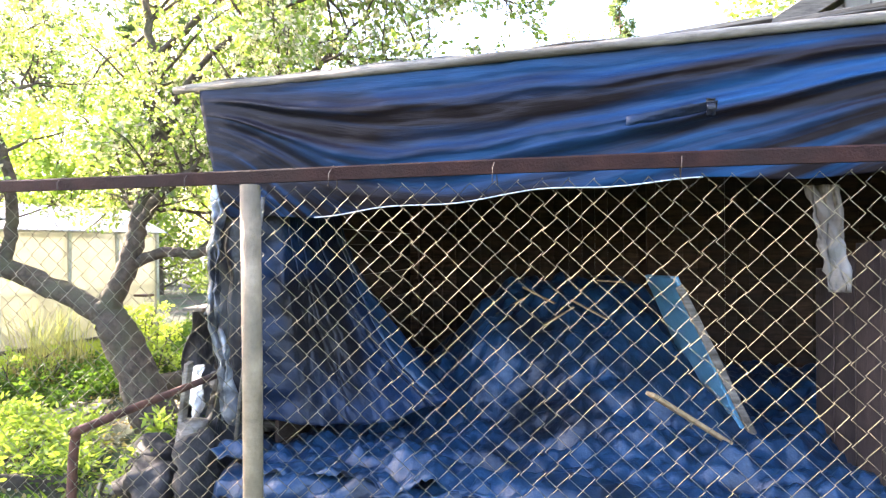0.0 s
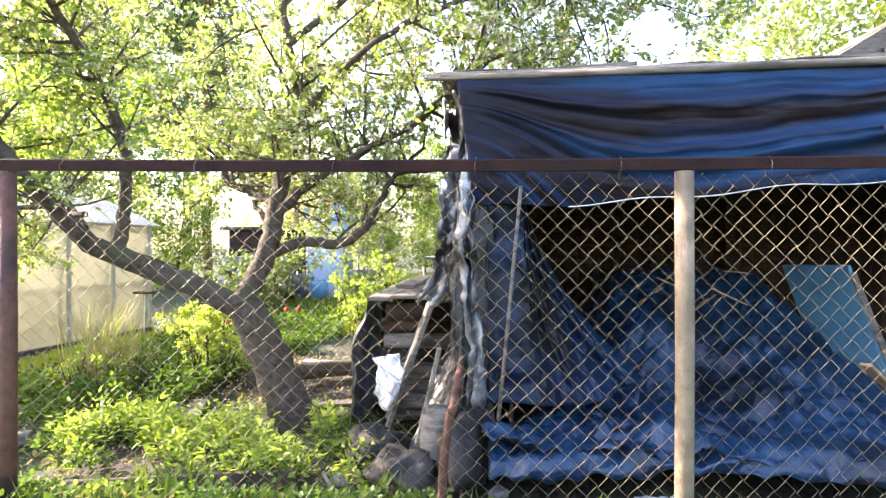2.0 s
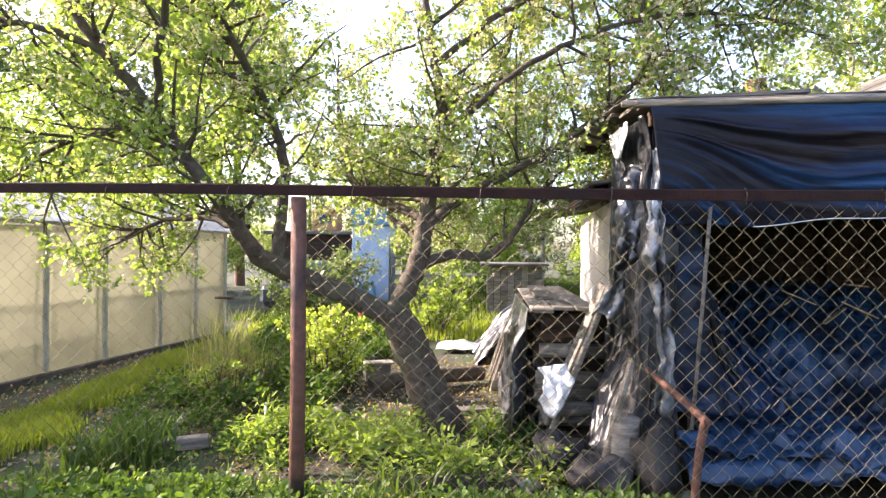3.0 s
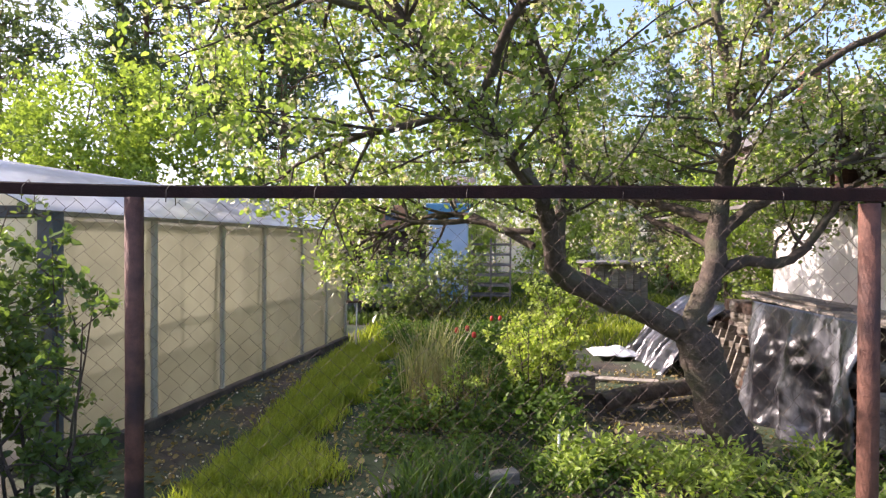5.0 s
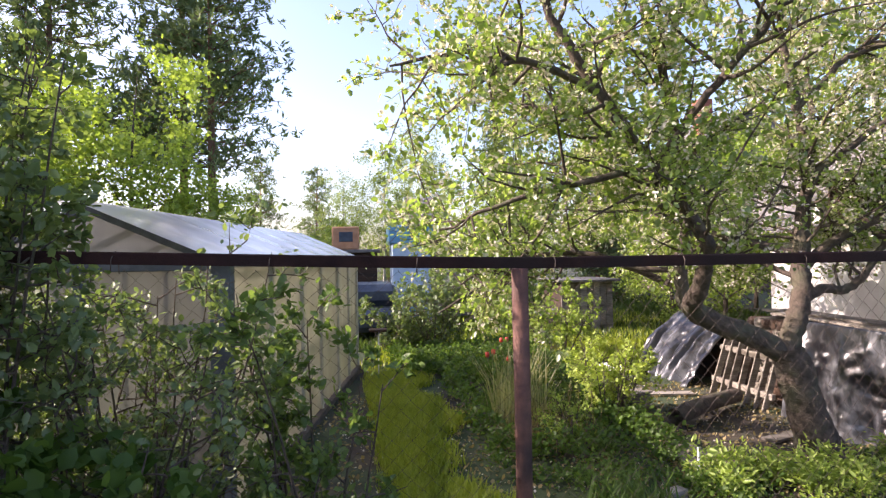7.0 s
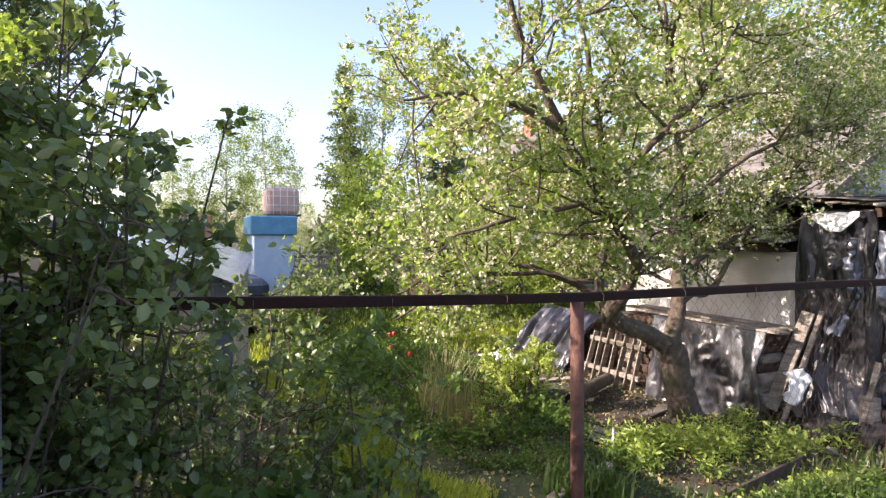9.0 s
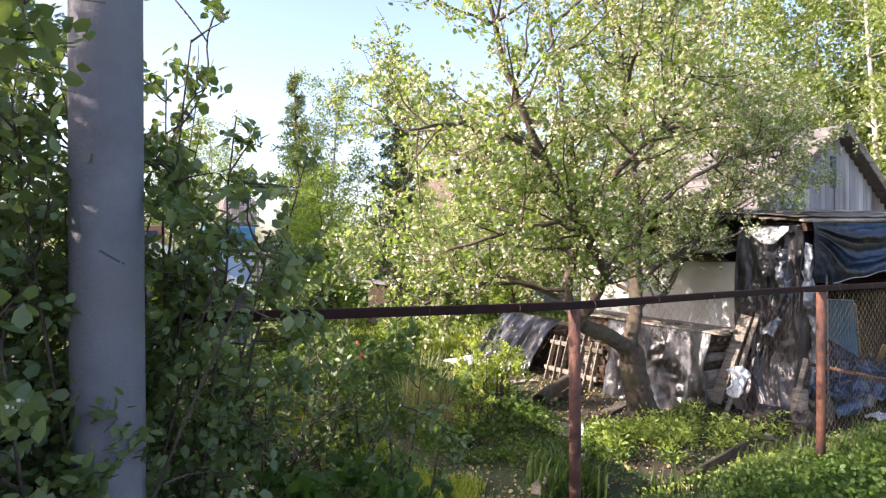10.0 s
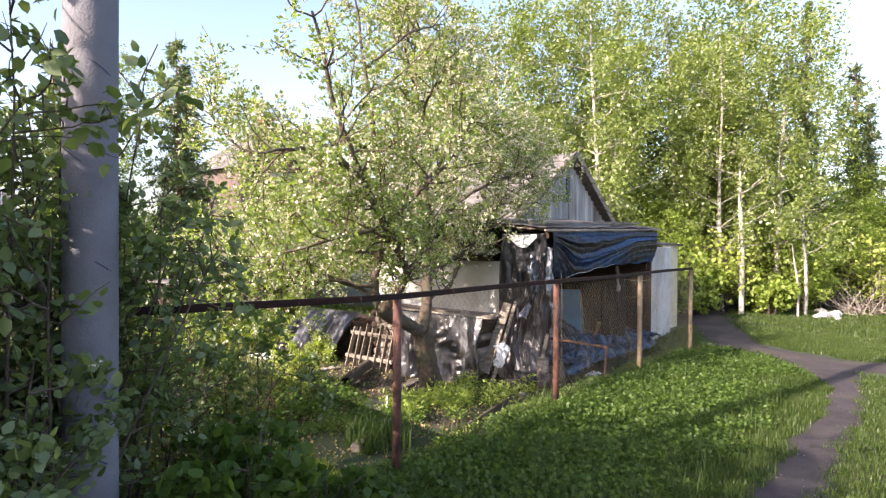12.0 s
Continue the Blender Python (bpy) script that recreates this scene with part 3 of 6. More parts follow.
tarp = thing("tarpaulin", (1.6, 1.0, 2.3), 0, "blue and navy tarpaulin hanging in swags from the eaves", "tarpaulin")
tinv = Matrix.Translation((-1.6, -1.0, -2.3))
along_folds(cloth("sheet", valance, 190, 90, M_BLUE, tarp, "grimy blue sheet with fold shade painted into its streaks", 0.003), 190, 90, 0, 1).matrix_parent_inverse = tinv
edge = [valance(np.array(u), np.array(1.0)) for u in np.linspace(0.12, 0.55, 40)]
tube("hem", [(float(a), float(b) - 0.006, float(c)) for a, b, c in edge], 0.0035, M_WHITECLOTH, tarp, 6, "whitish tarpaulin hem").matrix_parent_inverse = tinv
cloth("patch", lambda u, v: (1.46 + 0.42 * u, 1.005 - 0.012 * np.sin(3 * u + 2 * v) + 0 * v, 1.95 - 0.045 * v + 0.06 * u + 0.01 * wrinkle(u, v, 5, 3)), 14, 8, M_SLUNG, tarp, "crumpled blue flap").matrix_parent_inverse = tinv
cloth("flap", lambda u, v: (1.83 + 0.04 * u, 1.0 + 0.01 * np.sin(8 * v) + 0 * u, 2.02 - 0.08 * v + 0.01 * wrinkle(u, v, 8, 1)), 6, 10, M_BLUEDARK, tarp, "torn dark flap").matrix_parent_inverse = tinv


# side film, wrapped round the corner
def side_film(u, v):
    """From inside the front corner round the outside of the plank wall, loose at the foot."""
    s = u * 1.3
    deep = 0.5 * wrinkle(s * 1.5, v * 0.8, 1.4, 3)
    x = np.where(s < 0.28, -0.76 - s * 0.9, -1.02) - 0.02 * fold(s * 9 + 7 * v + 5 * deep, 0.9) + 0.07 * wrinkle(s * 2.6, v * 2.4, 1.5, 11) + 0.012 * wrinkle(s * 11, v * 8, 1.4, 12) - 0.28 * blend(v, 0.62, 1.02) * blend(s, 0.2, 0.6)
    y = np.where(s < 0.28, 1.22, 1.22 + (s - 0.28) * 0.82) + 0.04 * wrinkle(s * 4, v, 2.0, 5) - 0.25 * blend(v, 0.7, 1.0) * blend(s, 0.2, 0.5)
    return x, y, 2.24 - 2.46 * v + 0 * s


tagged(cloth("plastic_film", side_film, 120, 110, M_BLACKFILM, None, "crumpled black and silvery plastic film over the shed side, glints painted in", 0.003), category="plastic film")


def foil(a, b, wide, seed):
    """A crinkled strip hanging from a to b, its width mostly across the shed front."""
    def fn(u, v):
        w = (u - 0.5) * wide * (1 - 0.35 * np.sin(np.pi * v)) * (1 + 0.3 * wrinkle(v * 3, 0 * v, 1.5, seed))
        bow = 0.06 * np.sin(np.pi * v) + 0.02 * np.sin(9 * v + seed)
        return (a[0] + (b[0] - a[0]) * v ** 1.6 + w + 0.03 * np.sin(7 * v + seed) + 0.05 * wrinkle(u * 3, v * 6, 1.4, seed + 1), a[1] + (b[1] - a[1]) * v - 0.3 * w - bow + 0.03 * fold(u * 9 + 5 * v, 0.8) + 0.03 * wrinkle(u * 2, v * 7, 1.6, seed + 2), a[2] + (b[2] - a[2]) * v + 0.02 * np.sin(6 * u))
    return fn


for a, b, wide, seed in (((-0.92, 1.19, 2.0), (-0.90, 1.17, 0.25), 0.12, 2), ((-1.0, 1.42, 1.92), (-1.19, 1.5, 0.86), 0.17, 9)):
    tagged(cloth("foil_strip", foil(a, b, wide, seed), 18, 70, M_FOIL, None, "hanging strip of crinkled silvery foil", 0.003), category="foil", group="foil strips on the shed")


# tarpaulin inside: slung from the corner over the heap
def creases(x, y):
    """Folds that run down the heap from its top, and slack rolls across its foot."""
    r, a = np.hypot(x - 1.05, y - 3.2), np.arctan2(x - 1.05, 3.25 - y)
    w = wrinkle(x, y, 1.1, 21)
    down = 0.035 * fold(10 * a + 2.5 * w + 0.8 * np.sin(3 * r), 0.7) + 0.014 * fold(25 * a + 4 * w, 0.7)
    return down * blend(r, 0.15, 0.7) * (1 - 0.5 * blend(r, 1.4, 2.2)) + 0.022 * fold(16 * r + 3 * w + 2 * a, 0.8) * blend(r, 1.0, 1.6)


def heap_z(x, y):
    z = 0.05 + 0.92 * blend(y, 1.25, 3.2) * (0.25 + 0.75 * blend(x, -0.2, 0.7)) * (1 - 0.85 * blend(x, 1.5, 2.5))
    z = z - 0.32 * np.exp(-((x - 0.55) / 0.55) ** 2 - ((y - 2.0) / 0.35) ** 2)
    return z + 0.08 * wrinkle(x * 1.1, y * 1.6, 1.5, 9) + 0.07 * wrinkle(x * 4, y * 5, 1.4, 2) + 0.022 * wrinkle(x * 10, y * 12, 1.4, 4) + creases(x, y)


spread = thing("tarpaulin", (1.5, 2.0, -0.1), 0, "dusty blue tarpaulin spread over a heap of goods", "tarpaulin")
sinv = Matrix.Translation((-1.5, -2.0, 0.1))
cloth("sheet", lambda u, v: (-0.84 + 4.81 * u, 0.92 + 2.96 * v, heap_z(-0.84 + 4.81 * u, 0.92 + 2.96 * v)), 230, 150, M_BLUEIN, spread, "", 0.003).matrix_parent_inverse = sinv
bm = bmesh.new()
bmesh.ops.create_uvsphere(bm, u_segments=28, v_segments=14, radius=1)
for vtx in bm.verts:
    q = vtx.co
    q.x, q.y, q.z = 1.0 + q.x * 0.8, 3.2 + q.y * 0.6, max(-0.25, -0.1 + q.z * 0.5)
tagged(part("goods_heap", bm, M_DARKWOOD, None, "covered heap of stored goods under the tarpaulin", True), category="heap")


def slung(u, v):
    """A sheet slung from the top left corner down to the heap."""
    x = -0.80 + 0.21 * blend(u, 0.0, 0.16) + (0.06 + 0.9 * v ** 1.9) * u
    z = 1.72 - 1.45 * v + 0.1 * u * (1 - v) - 0.1 * np.sin(np.pi * u) + 0.0 * v
    y = 1.2 + 0.78 * u + 0.045 * blend(u, 0.1, 0.3) * fold(u * 15 - v * 4 + 2 * wrinkle(u * 2, v, 1.3, 6), 0.8) + 0.05 * wrinkle(u * 5, v * 3, 1.7, 15) + 0.02 * wrinkle(u * 14, v * 9, 1.5, 5)
    return x, y, z


hung = thing("tarpaulin", (-0.7, 1.3, 1.72), 0, "dark blue tarpaulin slung from the shed corner", "tarpaulin")
uinv = Matrix.Translation((0.7, -1.3, -1.72))
cloth("sheet", slung, 80, 70, M_SLUNG, hung, "", 0.003).matrix_parent_inverse = uinv
cloth("hem", lambda u, v: tuple(a + b for a, b in zip(slung(1.0 - 0.1 * u, 0.06 + 0.9 * v), (0.012 * u, -0.03, 0.0))), 6, 60, M_BLUEIN, hung, "brighter blue hem", 0.004).matrix_parent_inverse = uinv
tube("rope", [(-0.60, 1.12, 1.62), (-0.66, 1.08, 1.0), (-0.74, 1.03, 0.2)], 0.012, M_WOOD, shed, 8).matrix_parent_inverse = inv


def lip(u, v):
    """Folded front edge of the tarpaulin, lying in rolls on the ground."""
    x = -0.8 + 4.6 * u
    a = v * np.pi
    r = 0.12 + 0.03 * np.sin(u * 17) + 0.06 * wrinkle(u * 9, v, 1.2, 1)
    return x, 1.06 - r * np.cos(a) * 1.5 + 0.04 * wrinkle(u * 14, v * 2, 1.3, 8), r * np.sin(a) * 1.1 - 0.1 + 0.05 * np.sin(u * 5) + 0.045 * wrinkle(u * 20, v * 3, 1.2, 3)


cloth("rolled_edge", lip, 170, 22, M_BLUEIN, spread, "bunched edge lying in rolls", 0.004).matrix_parent_inverse = sinv

# blue panel, plank and rag inside
pa = thing("panel", (0, 0, 0), 0, "teal-blue painted board leaning in the shed", "board")
bm = bmesh.new()
A, B, C = Vector((1.69, 2.61, 1.09)), Vector((1.80, 1.90, 1.11)), Vector((2.22, 2.02, 0.12))
D = A + (C - B) * 0.9
nn = (B - A).cross(C - B).normalized() * 0.03
vs = [bm.verts.new(p) for p in (A, B, C, D, A + nn, B + nn, C + nn, D + nn)]
for q in ((0, 1, 2, 3), (7, 6, 5, 4), (0, 4, 5, 1), (1, 5, 6, 2), (2, 6, 7, 3), (3, 7, 4, 0)):
    bm.faces.new([vs[i] for i in q])
bmesh.ops.bevel(bm, geom=bm.edges[:], offset=0.006, segments=1, affect="EDGES")
bmesh.ops.recalc_face_normals(bm, faces=bm.faces[:])
part("board", bm, M_TEAL, pa)
bm = bmesh.new()
beam(bm, B + Vector((0.03, -0.01, -0.05)), C + Vector((0.06, -0.01, 0)), 0.025, 0.05)
part("edge_strip", bm, M_WOOD, pa, "bare wooden edge strip")
pl = part("plank", beam(bmesh.new(), (1.60, 1.38, 0.50), (2.06, 1.66, 0.17), 0.075, 0.025), M_NEWWOOD, None, "short yellowish plank lying on the blue tarpaulin")
tagged(pl, category="plank")
tagged(cloth("rag", lambda u, v: (2.36 + 0.16 * u * (1 - 0.4 * v) + 0.12 * v + 0.03 * wrinkle(u, v, 3, 3), 1.35 + 0.05 * wrinkle(u * 2, v * 2, 2, 4), 1.62 - 0.55 * v), 16, 26, M_GRIMY, None, "grimy white rag hanging from a nail", 0.004), category="rag")
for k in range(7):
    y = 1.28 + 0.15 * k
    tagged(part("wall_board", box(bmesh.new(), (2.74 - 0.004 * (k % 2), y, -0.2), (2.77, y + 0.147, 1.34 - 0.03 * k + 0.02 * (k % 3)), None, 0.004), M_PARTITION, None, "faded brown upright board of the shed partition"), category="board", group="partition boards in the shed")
for k in range(5):
    x, y = 0.55 + 0.2 * k, 2.75 + 0.2 * math.sin(k * 2)
    a, b2 = [(px, py, float(heap_z(np.array(px), np.array(py))) + 0.05) for px, py in ((x, y), (x + 0.22 + 0.05 * (k % 2), y + 0.08 * math.cos(k * 3)))]
    tagged(part("lath", beam(bmesh.new(), a, b2, 0.04, 0.012, 0.002), M_NEWWOOD, None, "pale split lath lying on the heap"), category="lath", group="laths on the heap")
tagged(cloth("plastic_sheet", lambda u, v: (0.05 + 0.32 * u + 0.03 * wrinkle(u, v, 4, 1), 0.78 + 0.2 * v, gz(0.2, 0.85) + 0.06 + 0.05 * wrinkle(u * 2, v * 2, 2, 6)), 14, 12, M_WHITECLOTH, None, "scrap of white plastic sheet on the tarpaulin", 0.004), category="plastic sheet")

# ---- house behind the shed ----
house = thing("house", (1.5, 3.2, -0.3), 0, "old whitewashed house with steep grey gable roof", "house")
hinv = Matrix.Translation((-1.5, -3.2, 0.3))


def of_house(ob):
    ob.parent, ob.matrix_parent_inverse = house, hinv
    return ob


bm = bmesh.new()
box(bm, (0, 0, -0.35), (0.1, 3.34, 1.76), Matrix.Translation((-1.0, 1.98, 0)) @ Matrix.Rotation(radians(-4.8), 4, "Z"), 0.01)
of_house(part("wall", bm, M_WHITE, None, "whitewashed side wall"))
bm = bmesh.new()
box(bm, (-0.5, 4.6, -0.35), (7.0, 4.75, 2.3), None, 0.01)
of_house(part("wall", bm, M_WHITE, None, "whitewashed wall"))
bm = bmesh.new()
box(bm, (4.5, 1.3, -0.4), (5.95, 1.45, 2.0), None, 0.01)
of_house(part("wall", bm, M_WHITE, None, "whitewashed front wall"))
bm = bmesh.new()
box(bm, (5.955, 1.5, -0.4), (7.2, 1.65, 2.05), None, 0.01)
box(bm, (7.05, 1.655, -0.4), (7.2, 7, 2.05), None, 0.01)
of_house(part("wall", bm, M_YELLOW, None, "pale yellow rendered wall"))
bm = bmesh.new()
beam(bm, (4.4, 1.9, 2.12), (7.55, 1.9, 2.05), 0.9, 0.06)
of_house(part("porch_roof", bm, M_ROOFING, None, "thin grey porch roof"))
GX0, GX1, RZ = 1.7, 8.1, 4.46
ridge_x = 5.0
bm = bmesh.new()
for y0, y1 in ((3.75, 3.87),):
    f = [bm.verts.new(p) for p in ((GX0, y0, 2.3), (GX1, y0, 2.3), (ridge_x, y0, RZ - 0.08), (GX0, y1, 2.3), (GX1, y1, 2.3), (ridge_x, y1, RZ - 0.08))]
    for q in ((0, 1, 2), (5, 4, 3), (0, 3, 4, 1), (1, 4, 5, 2), (2, 5, 3, 0)):
        bm.faces.new([f[i] for i in q])
of_house(part("gable", bm, M_GABLE, None, "boarded grey gable"))
for k in range(30):
    xx = GX0 + 0.15 + k * 0.2
    top = 2.3 + (RZ - 2.45) * (1 - abs(xx + 0.09 - ridge_x) / (ridge_x - GX0 if xx < ridge_x else GX1 - ridge_x))
    if top > 2.5 and not 4.8 < xx < 5.02:
        of_house(part("board", box(bmesh.new(), (xx, 3.715, 2.32), (xx + 0.185, 3.746, top), None, 0.004), M_GABLE, None))
bm = bmesh.new()
box(bm, (4.86, 3.70, 3.2), (5.06, 3.749, 3.85), None, 0.004)
of_house(part("vent", bm, M_CAR, None, "dark gable opening"))
for side in (-1, 1):
    ex, ez = (-1.1, 1.86) if side < 0 else (GX1 + 0.25, 2.15)
    kink = (GX0 - 0.2, 2.3) if side < 0 else None
    run = [(ridge_x, RZ), kink, (ex, ez)] if kink else [(ridge_x, RZ), (ex, ez)]
    for (xa, za), (xb, zb) in zip(run[:-1], run[1:]):
        y_front = 3.5 if zb > 2.0 or side > 0 else 2.1
        n_rows = max(2, int(math.hypot(xa - xb, za - zb) / 0.45))
        for r in range(n_rows):
            t0, t1 = r / n_rows, (r + 1.12) / n_rows
            p0, p1 = (xa + (xb - xa) * t0, za + (zb - za) * t0), (xa + (xb - xa) * t1, za + (zb - za) * t1)
            bm = bmesh.new()
            nx, nz = (za - zb), abs(xa - xb)
            L = math.hypot(nx, nz)
            off = Vector((side * nx / L, 0, nz / L)) * 0.03
            lo = [Vector((p0[0], y_front, p0[1])) + off * 0.3, Vector((p1[0], y_front, p1[1])) + off]
            lo += [v + Vector((0, 6.6, 0)) for v in lo[::-1]]
            hi = [v + off * 0.9 for v in lo]
            vv = [bm.verts.new(v) for v in lo + hi]
            for q in ((3, 2, 1, 0), (4, 5, 6, 7), (0, 1, 5, 4), (1, 2, 6, 5), (2, 3, 7, 6), (3, 0, 4, 7)):
                bm.faces.new([vv[i] for i in q])
            bmesh.ops.recalc_face_normals(bm, faces=bm.faces[:])
            of_house(part("roof_sheet", bm, M_ROOFING, None))
    bm = bmesh.new()
    beam(bm, (ridge_x, 3.47, RZ + 0.02), (run[1][0], 3.47, run[1][1] + 0.02), 0.035, 0.17)
    of_house(part("bargeboard", bm, M_WOOD, None, "grey bargeboard"))

# ---- greenhouse ----
GA, GB = Vector((-7.56, 1.75, 0)), Vector((-6.69, 7.65, 0))
gs = (GB - GA).normalized()
gf = Vector((-gs.y, gs.x, 0))
g_len, g_wid, g_base, g_eave, g_ridge = (GB - GA).length, 1.9, -0.34, 1.63, 2.04
gm = Matrix(((gf.x, gs.x, 0, GA.x), (gf.y, gs.y, 0, GA.y), (0, 0, 1, 0), (0, 0, 0, 1)))   # x across to the far side, y along, z up
green = thing("greenhouse", GA + Vector((0, 0, g_base)), 0, "long garden greenhouse with yellowed film walls and white film roof", "greenhouse")
ginv = Matrix.Translation(-(GA + Vector((0, 0, g_base))))


def gp(name, bm, material, label="", smooth=False):
    bmesh.ops.transform(bm, matrix=gm, verts=bm.verts[:])
    bmesh.ops.recalc_face_normals(bm, faces=bm.faces[:])
    ob = part(name, bm, material, green, label, smooth)
    ob.matrix_parent_inverse = ginv
    return ob


bays = [0, 1.1, 2.2, 3.12, 4.22, 5.1, g_len]
for k, y in enumerate(bays):
    for xx in (0, g_wid):
        gp("post", beam(bmesh.new(), (xx, y, g_base), (xx, y, g_eave), 0.14 if k == 0 else 0.06, 0.10 if k == 0 else 0.06), M_FRAMEBLUE if k == 0 else M_FRAMEGREY, "dark blue-grey corner post" if k == 0 else "")
    gp("rafter", beam(beam(bmesh.new(), (0, y, g_eave), (g_wid / 2, y, g_ridge), 0.05, 0.06), (g_wid, y, g_eave), (g_wid / 2, y, g_ridge), 0.05, 0.06), M_FRAMEBLUE if k == 0 else M_FRAMEGREY)
for xx in (-0.02, g_wid + 0.02):
    gp("eaves_beam", beam(bmesh.new(), (xx, 0, g_eave), (xx, g_len, g_eave), 0.05, 0.06), M_FRAMEGREY)
    gp("base_board", box(bmesh.new(), (xx - 0.05, -0.05, g_base - 0.15), (xx + 0.04, g_len, g_base + 0.17), None, 0.01), M_BASE, "rotten dark base board")
gp("ridge_beam", beam(bmesh.new(), (g_wid / 2, 0, g_ridge), (g_wid / 2, g_len, g_ridge), 0.05, 0.06), M_FRAMEGREY)
gp("tie_beam", beam(bmesh.new(), (0, 0, g_eave), (g_wid, 0, g_eave), 0.06, 0.09), M_FRAMEBLUE)
gp("door_post", beam(bmesh.new(), (1.0, 0, g_base), (1.0, 0, g_eave), 0.07, 0.07), M_FRAMEBLUE)


def pane(a, b, c, d, nu, nv, material, bulge, seed, shade=True):
    a, b, c, d = (np.array(p, float) for p in (a, b, c, d))
    n = np.cross(b - a, d - a)
    n /= np.linalg.norm(n)
    u, v = np.meshgrid(np.linspace(0, 1, nu), np.linspace(0, 1, nv), indexing="ij")
    p = (1 - u)[..., None] * ((1 - v)[..., None] * a + v[..., None] * d) + u[..., None] * ((1 - v)[..., None] * b + v[..., None] * c)
    w = bulge * np.sin(np.pi * u) * np.sin(np.pi * v) * (1 + 0.8 * wrinkle(u * 2, v * 2, 1.3, seed))
    p = (p + n * w[..., None]).reshape(-1, 3) @ np.array(gm.to_3x3()).T + np.array(gm.translation)
    i, j = np.meshgrid(np.arange(nu - 1), np.arange(nv - 1), indexing="ij")
    k = i * nv + j
    ob = arrays("pane", p, np.stack([k, k + nv, k + nv + 1, k + 1], -1).reshape(-1, 4), material, green, "", True)
    ob.matrix_parent_inverse = ginv
    ob.visible_shadow = shade
    return ob


for k, (y0, y1) in enumerate(zip(bays[:-1], bays[1:])):
    for xx in (0, g_wid):
        pane((xx, y0, g_base), (xx, y1, g_base), (xx, y1, g_eave), (xx, y0, g_eave), 12, 16, M_GHFILM, 0.02, k, xx > 0)
    o0, o1 = (y0 - 0.22 if k == 0 else y0), (y1 + 0.15 if k == 5 else y1)
    for xx, s in ((-0.12, 1), (g_wid + 0.12, -1)):
        pane((xx, o0, g_eave - 0.0), (xx, o1, g_eave - 0.0), (g_wid / 2, o1, g_ridge + 0.05), (g_wid / 2, o0, g_ridge + 0.05), 10, 10, M_GHROOF, 0.012 * s, k + 9)
for x0, x1 in ((0, 1.0), (1.0, g_wid)):
    pane((x0, 0.0, g_base), (x1, 0.0, g_base), (x1, 0.0, g_eave), (x0, 0.0, g_eave), 10, 14, M_GHFRONT, 0.015, x0 + 3)
pane((0, 0.0, g_eave), (g_wid, 0.0, g_eave), (g_wid / 2 + 0.01, 0.0, g_ridge), (g_wid / 2 - 0.01, 0.0, g_ridge), 10, 6, M_GHFRONT, 0.0, 2)
pane((0, g_len, g_base), (g_wid, g_len, g_base), (g_wid, g_len, g_eave), (0, g_len, g_eave), 8, 8, M_GHFILM, 0.0, 1)

# ---- utility pole ----
pole = thing("utility_pole", (-8.48, -0.4, gz(-8.48, -0.4)), 0, "grey concrete utility pole standing in a bush", "pole")
pv, pf = tube_arrays([(0, 0, -0.6), (0, 0, 2), (0.01, 0, 5), (0.02, 0, 8.5)], [0.118, 0.116, 0.112, 0.105], 20)
arrays("shaft", pv, pf, M_POLE, pole, "", True)
for k, z in enumerate((0.9, 1.8, 2.7)):
    arrays("band", *tube_arrays([(0, 0, z), (0.004, 0, z + 0.006)], [0.1185, 0.118], 20), M_CAR, pole)

# ---- trees and bushes ----


def grow(rng, start, way, length, radius, steps, wander, up):
    """One branch: points and radii."""
    p, d = np.array(start, float), np.array(way, float)
    d /= np.linalg.norm(d) + 1e-9
    pts, rad = [p.copy()], [radius]
    for k in range(steps):
        d = d + rng.normal(size=3) * wander + np.array([0, 0, up])
        d /= np.linalg.norm(d)
        p = p + d * length / steps
        pts.append(p.copy()), rad.append(radius * (1 - 0.75 * (k + 1) / steps))
    return np.array(pts), np.array(rad)


def side_way(rng, d):
    s = np.cross(d, rng.normal(size=3))
    s /= np.linalg.norm(s) + 1e-9
    out = d * rng.uniform(0.15, 0.8) + s
    return out / np.linalg.norm(out)


def branch_out(rng, lines, per_metre, length, twig_per, twig_len, up=0.04, low=0.25, keep=None):
    """Side branches and twigs along main limbs. lines: (points, radii). Returns tubes of branches, tubes of twigs."""
    branches, twigs = [], []
    for pts, rad in lines:
        seg = np.linalg.norm(np.diff(pts, axis=0), axis=1)
        total = seg.sum()
        for _ in range(max(1, int(total * per_metre))):
            t = rng.uniform(low, 1.0) * (len(pts) - 1)
            i = min(int(t), len(pts) - 2)
            p = pts[i] + (pts[i + 1] - pts[i]) * (t - i)
            d = (pts[i + 1] - pts[i]) / (seg[i] + 1e-9)
            L = length * rng.uniform(0.5, 1.2)
            b = grow(rng, p, side_way(rng, d), L, min(rad[i] * 0.5, 0.013) + 0.003, 6, 0.16, up)
            if keep and not keep(b[0][-1]):
                continue
            branches.append(b)
            for _ in range(int(L * twig_per)):
                s = rng.uniform(0.2, 1.0) * 6
                k = min(int(s), 5)
                q = b[0][k] + (b[0][k + 1] - b[0][k]) * (s - k)
                w = side_way(rng, (b[0][k + 1] - b[0][k]) / np.linalg.norm(b[0][k + 1] - b[0][k]))
                twigs.append(grow(rng, q, w, twig_len * rng.uniform(0.5, 1.3), 0.004, 4, 0.2, up))
    return branches, twigs


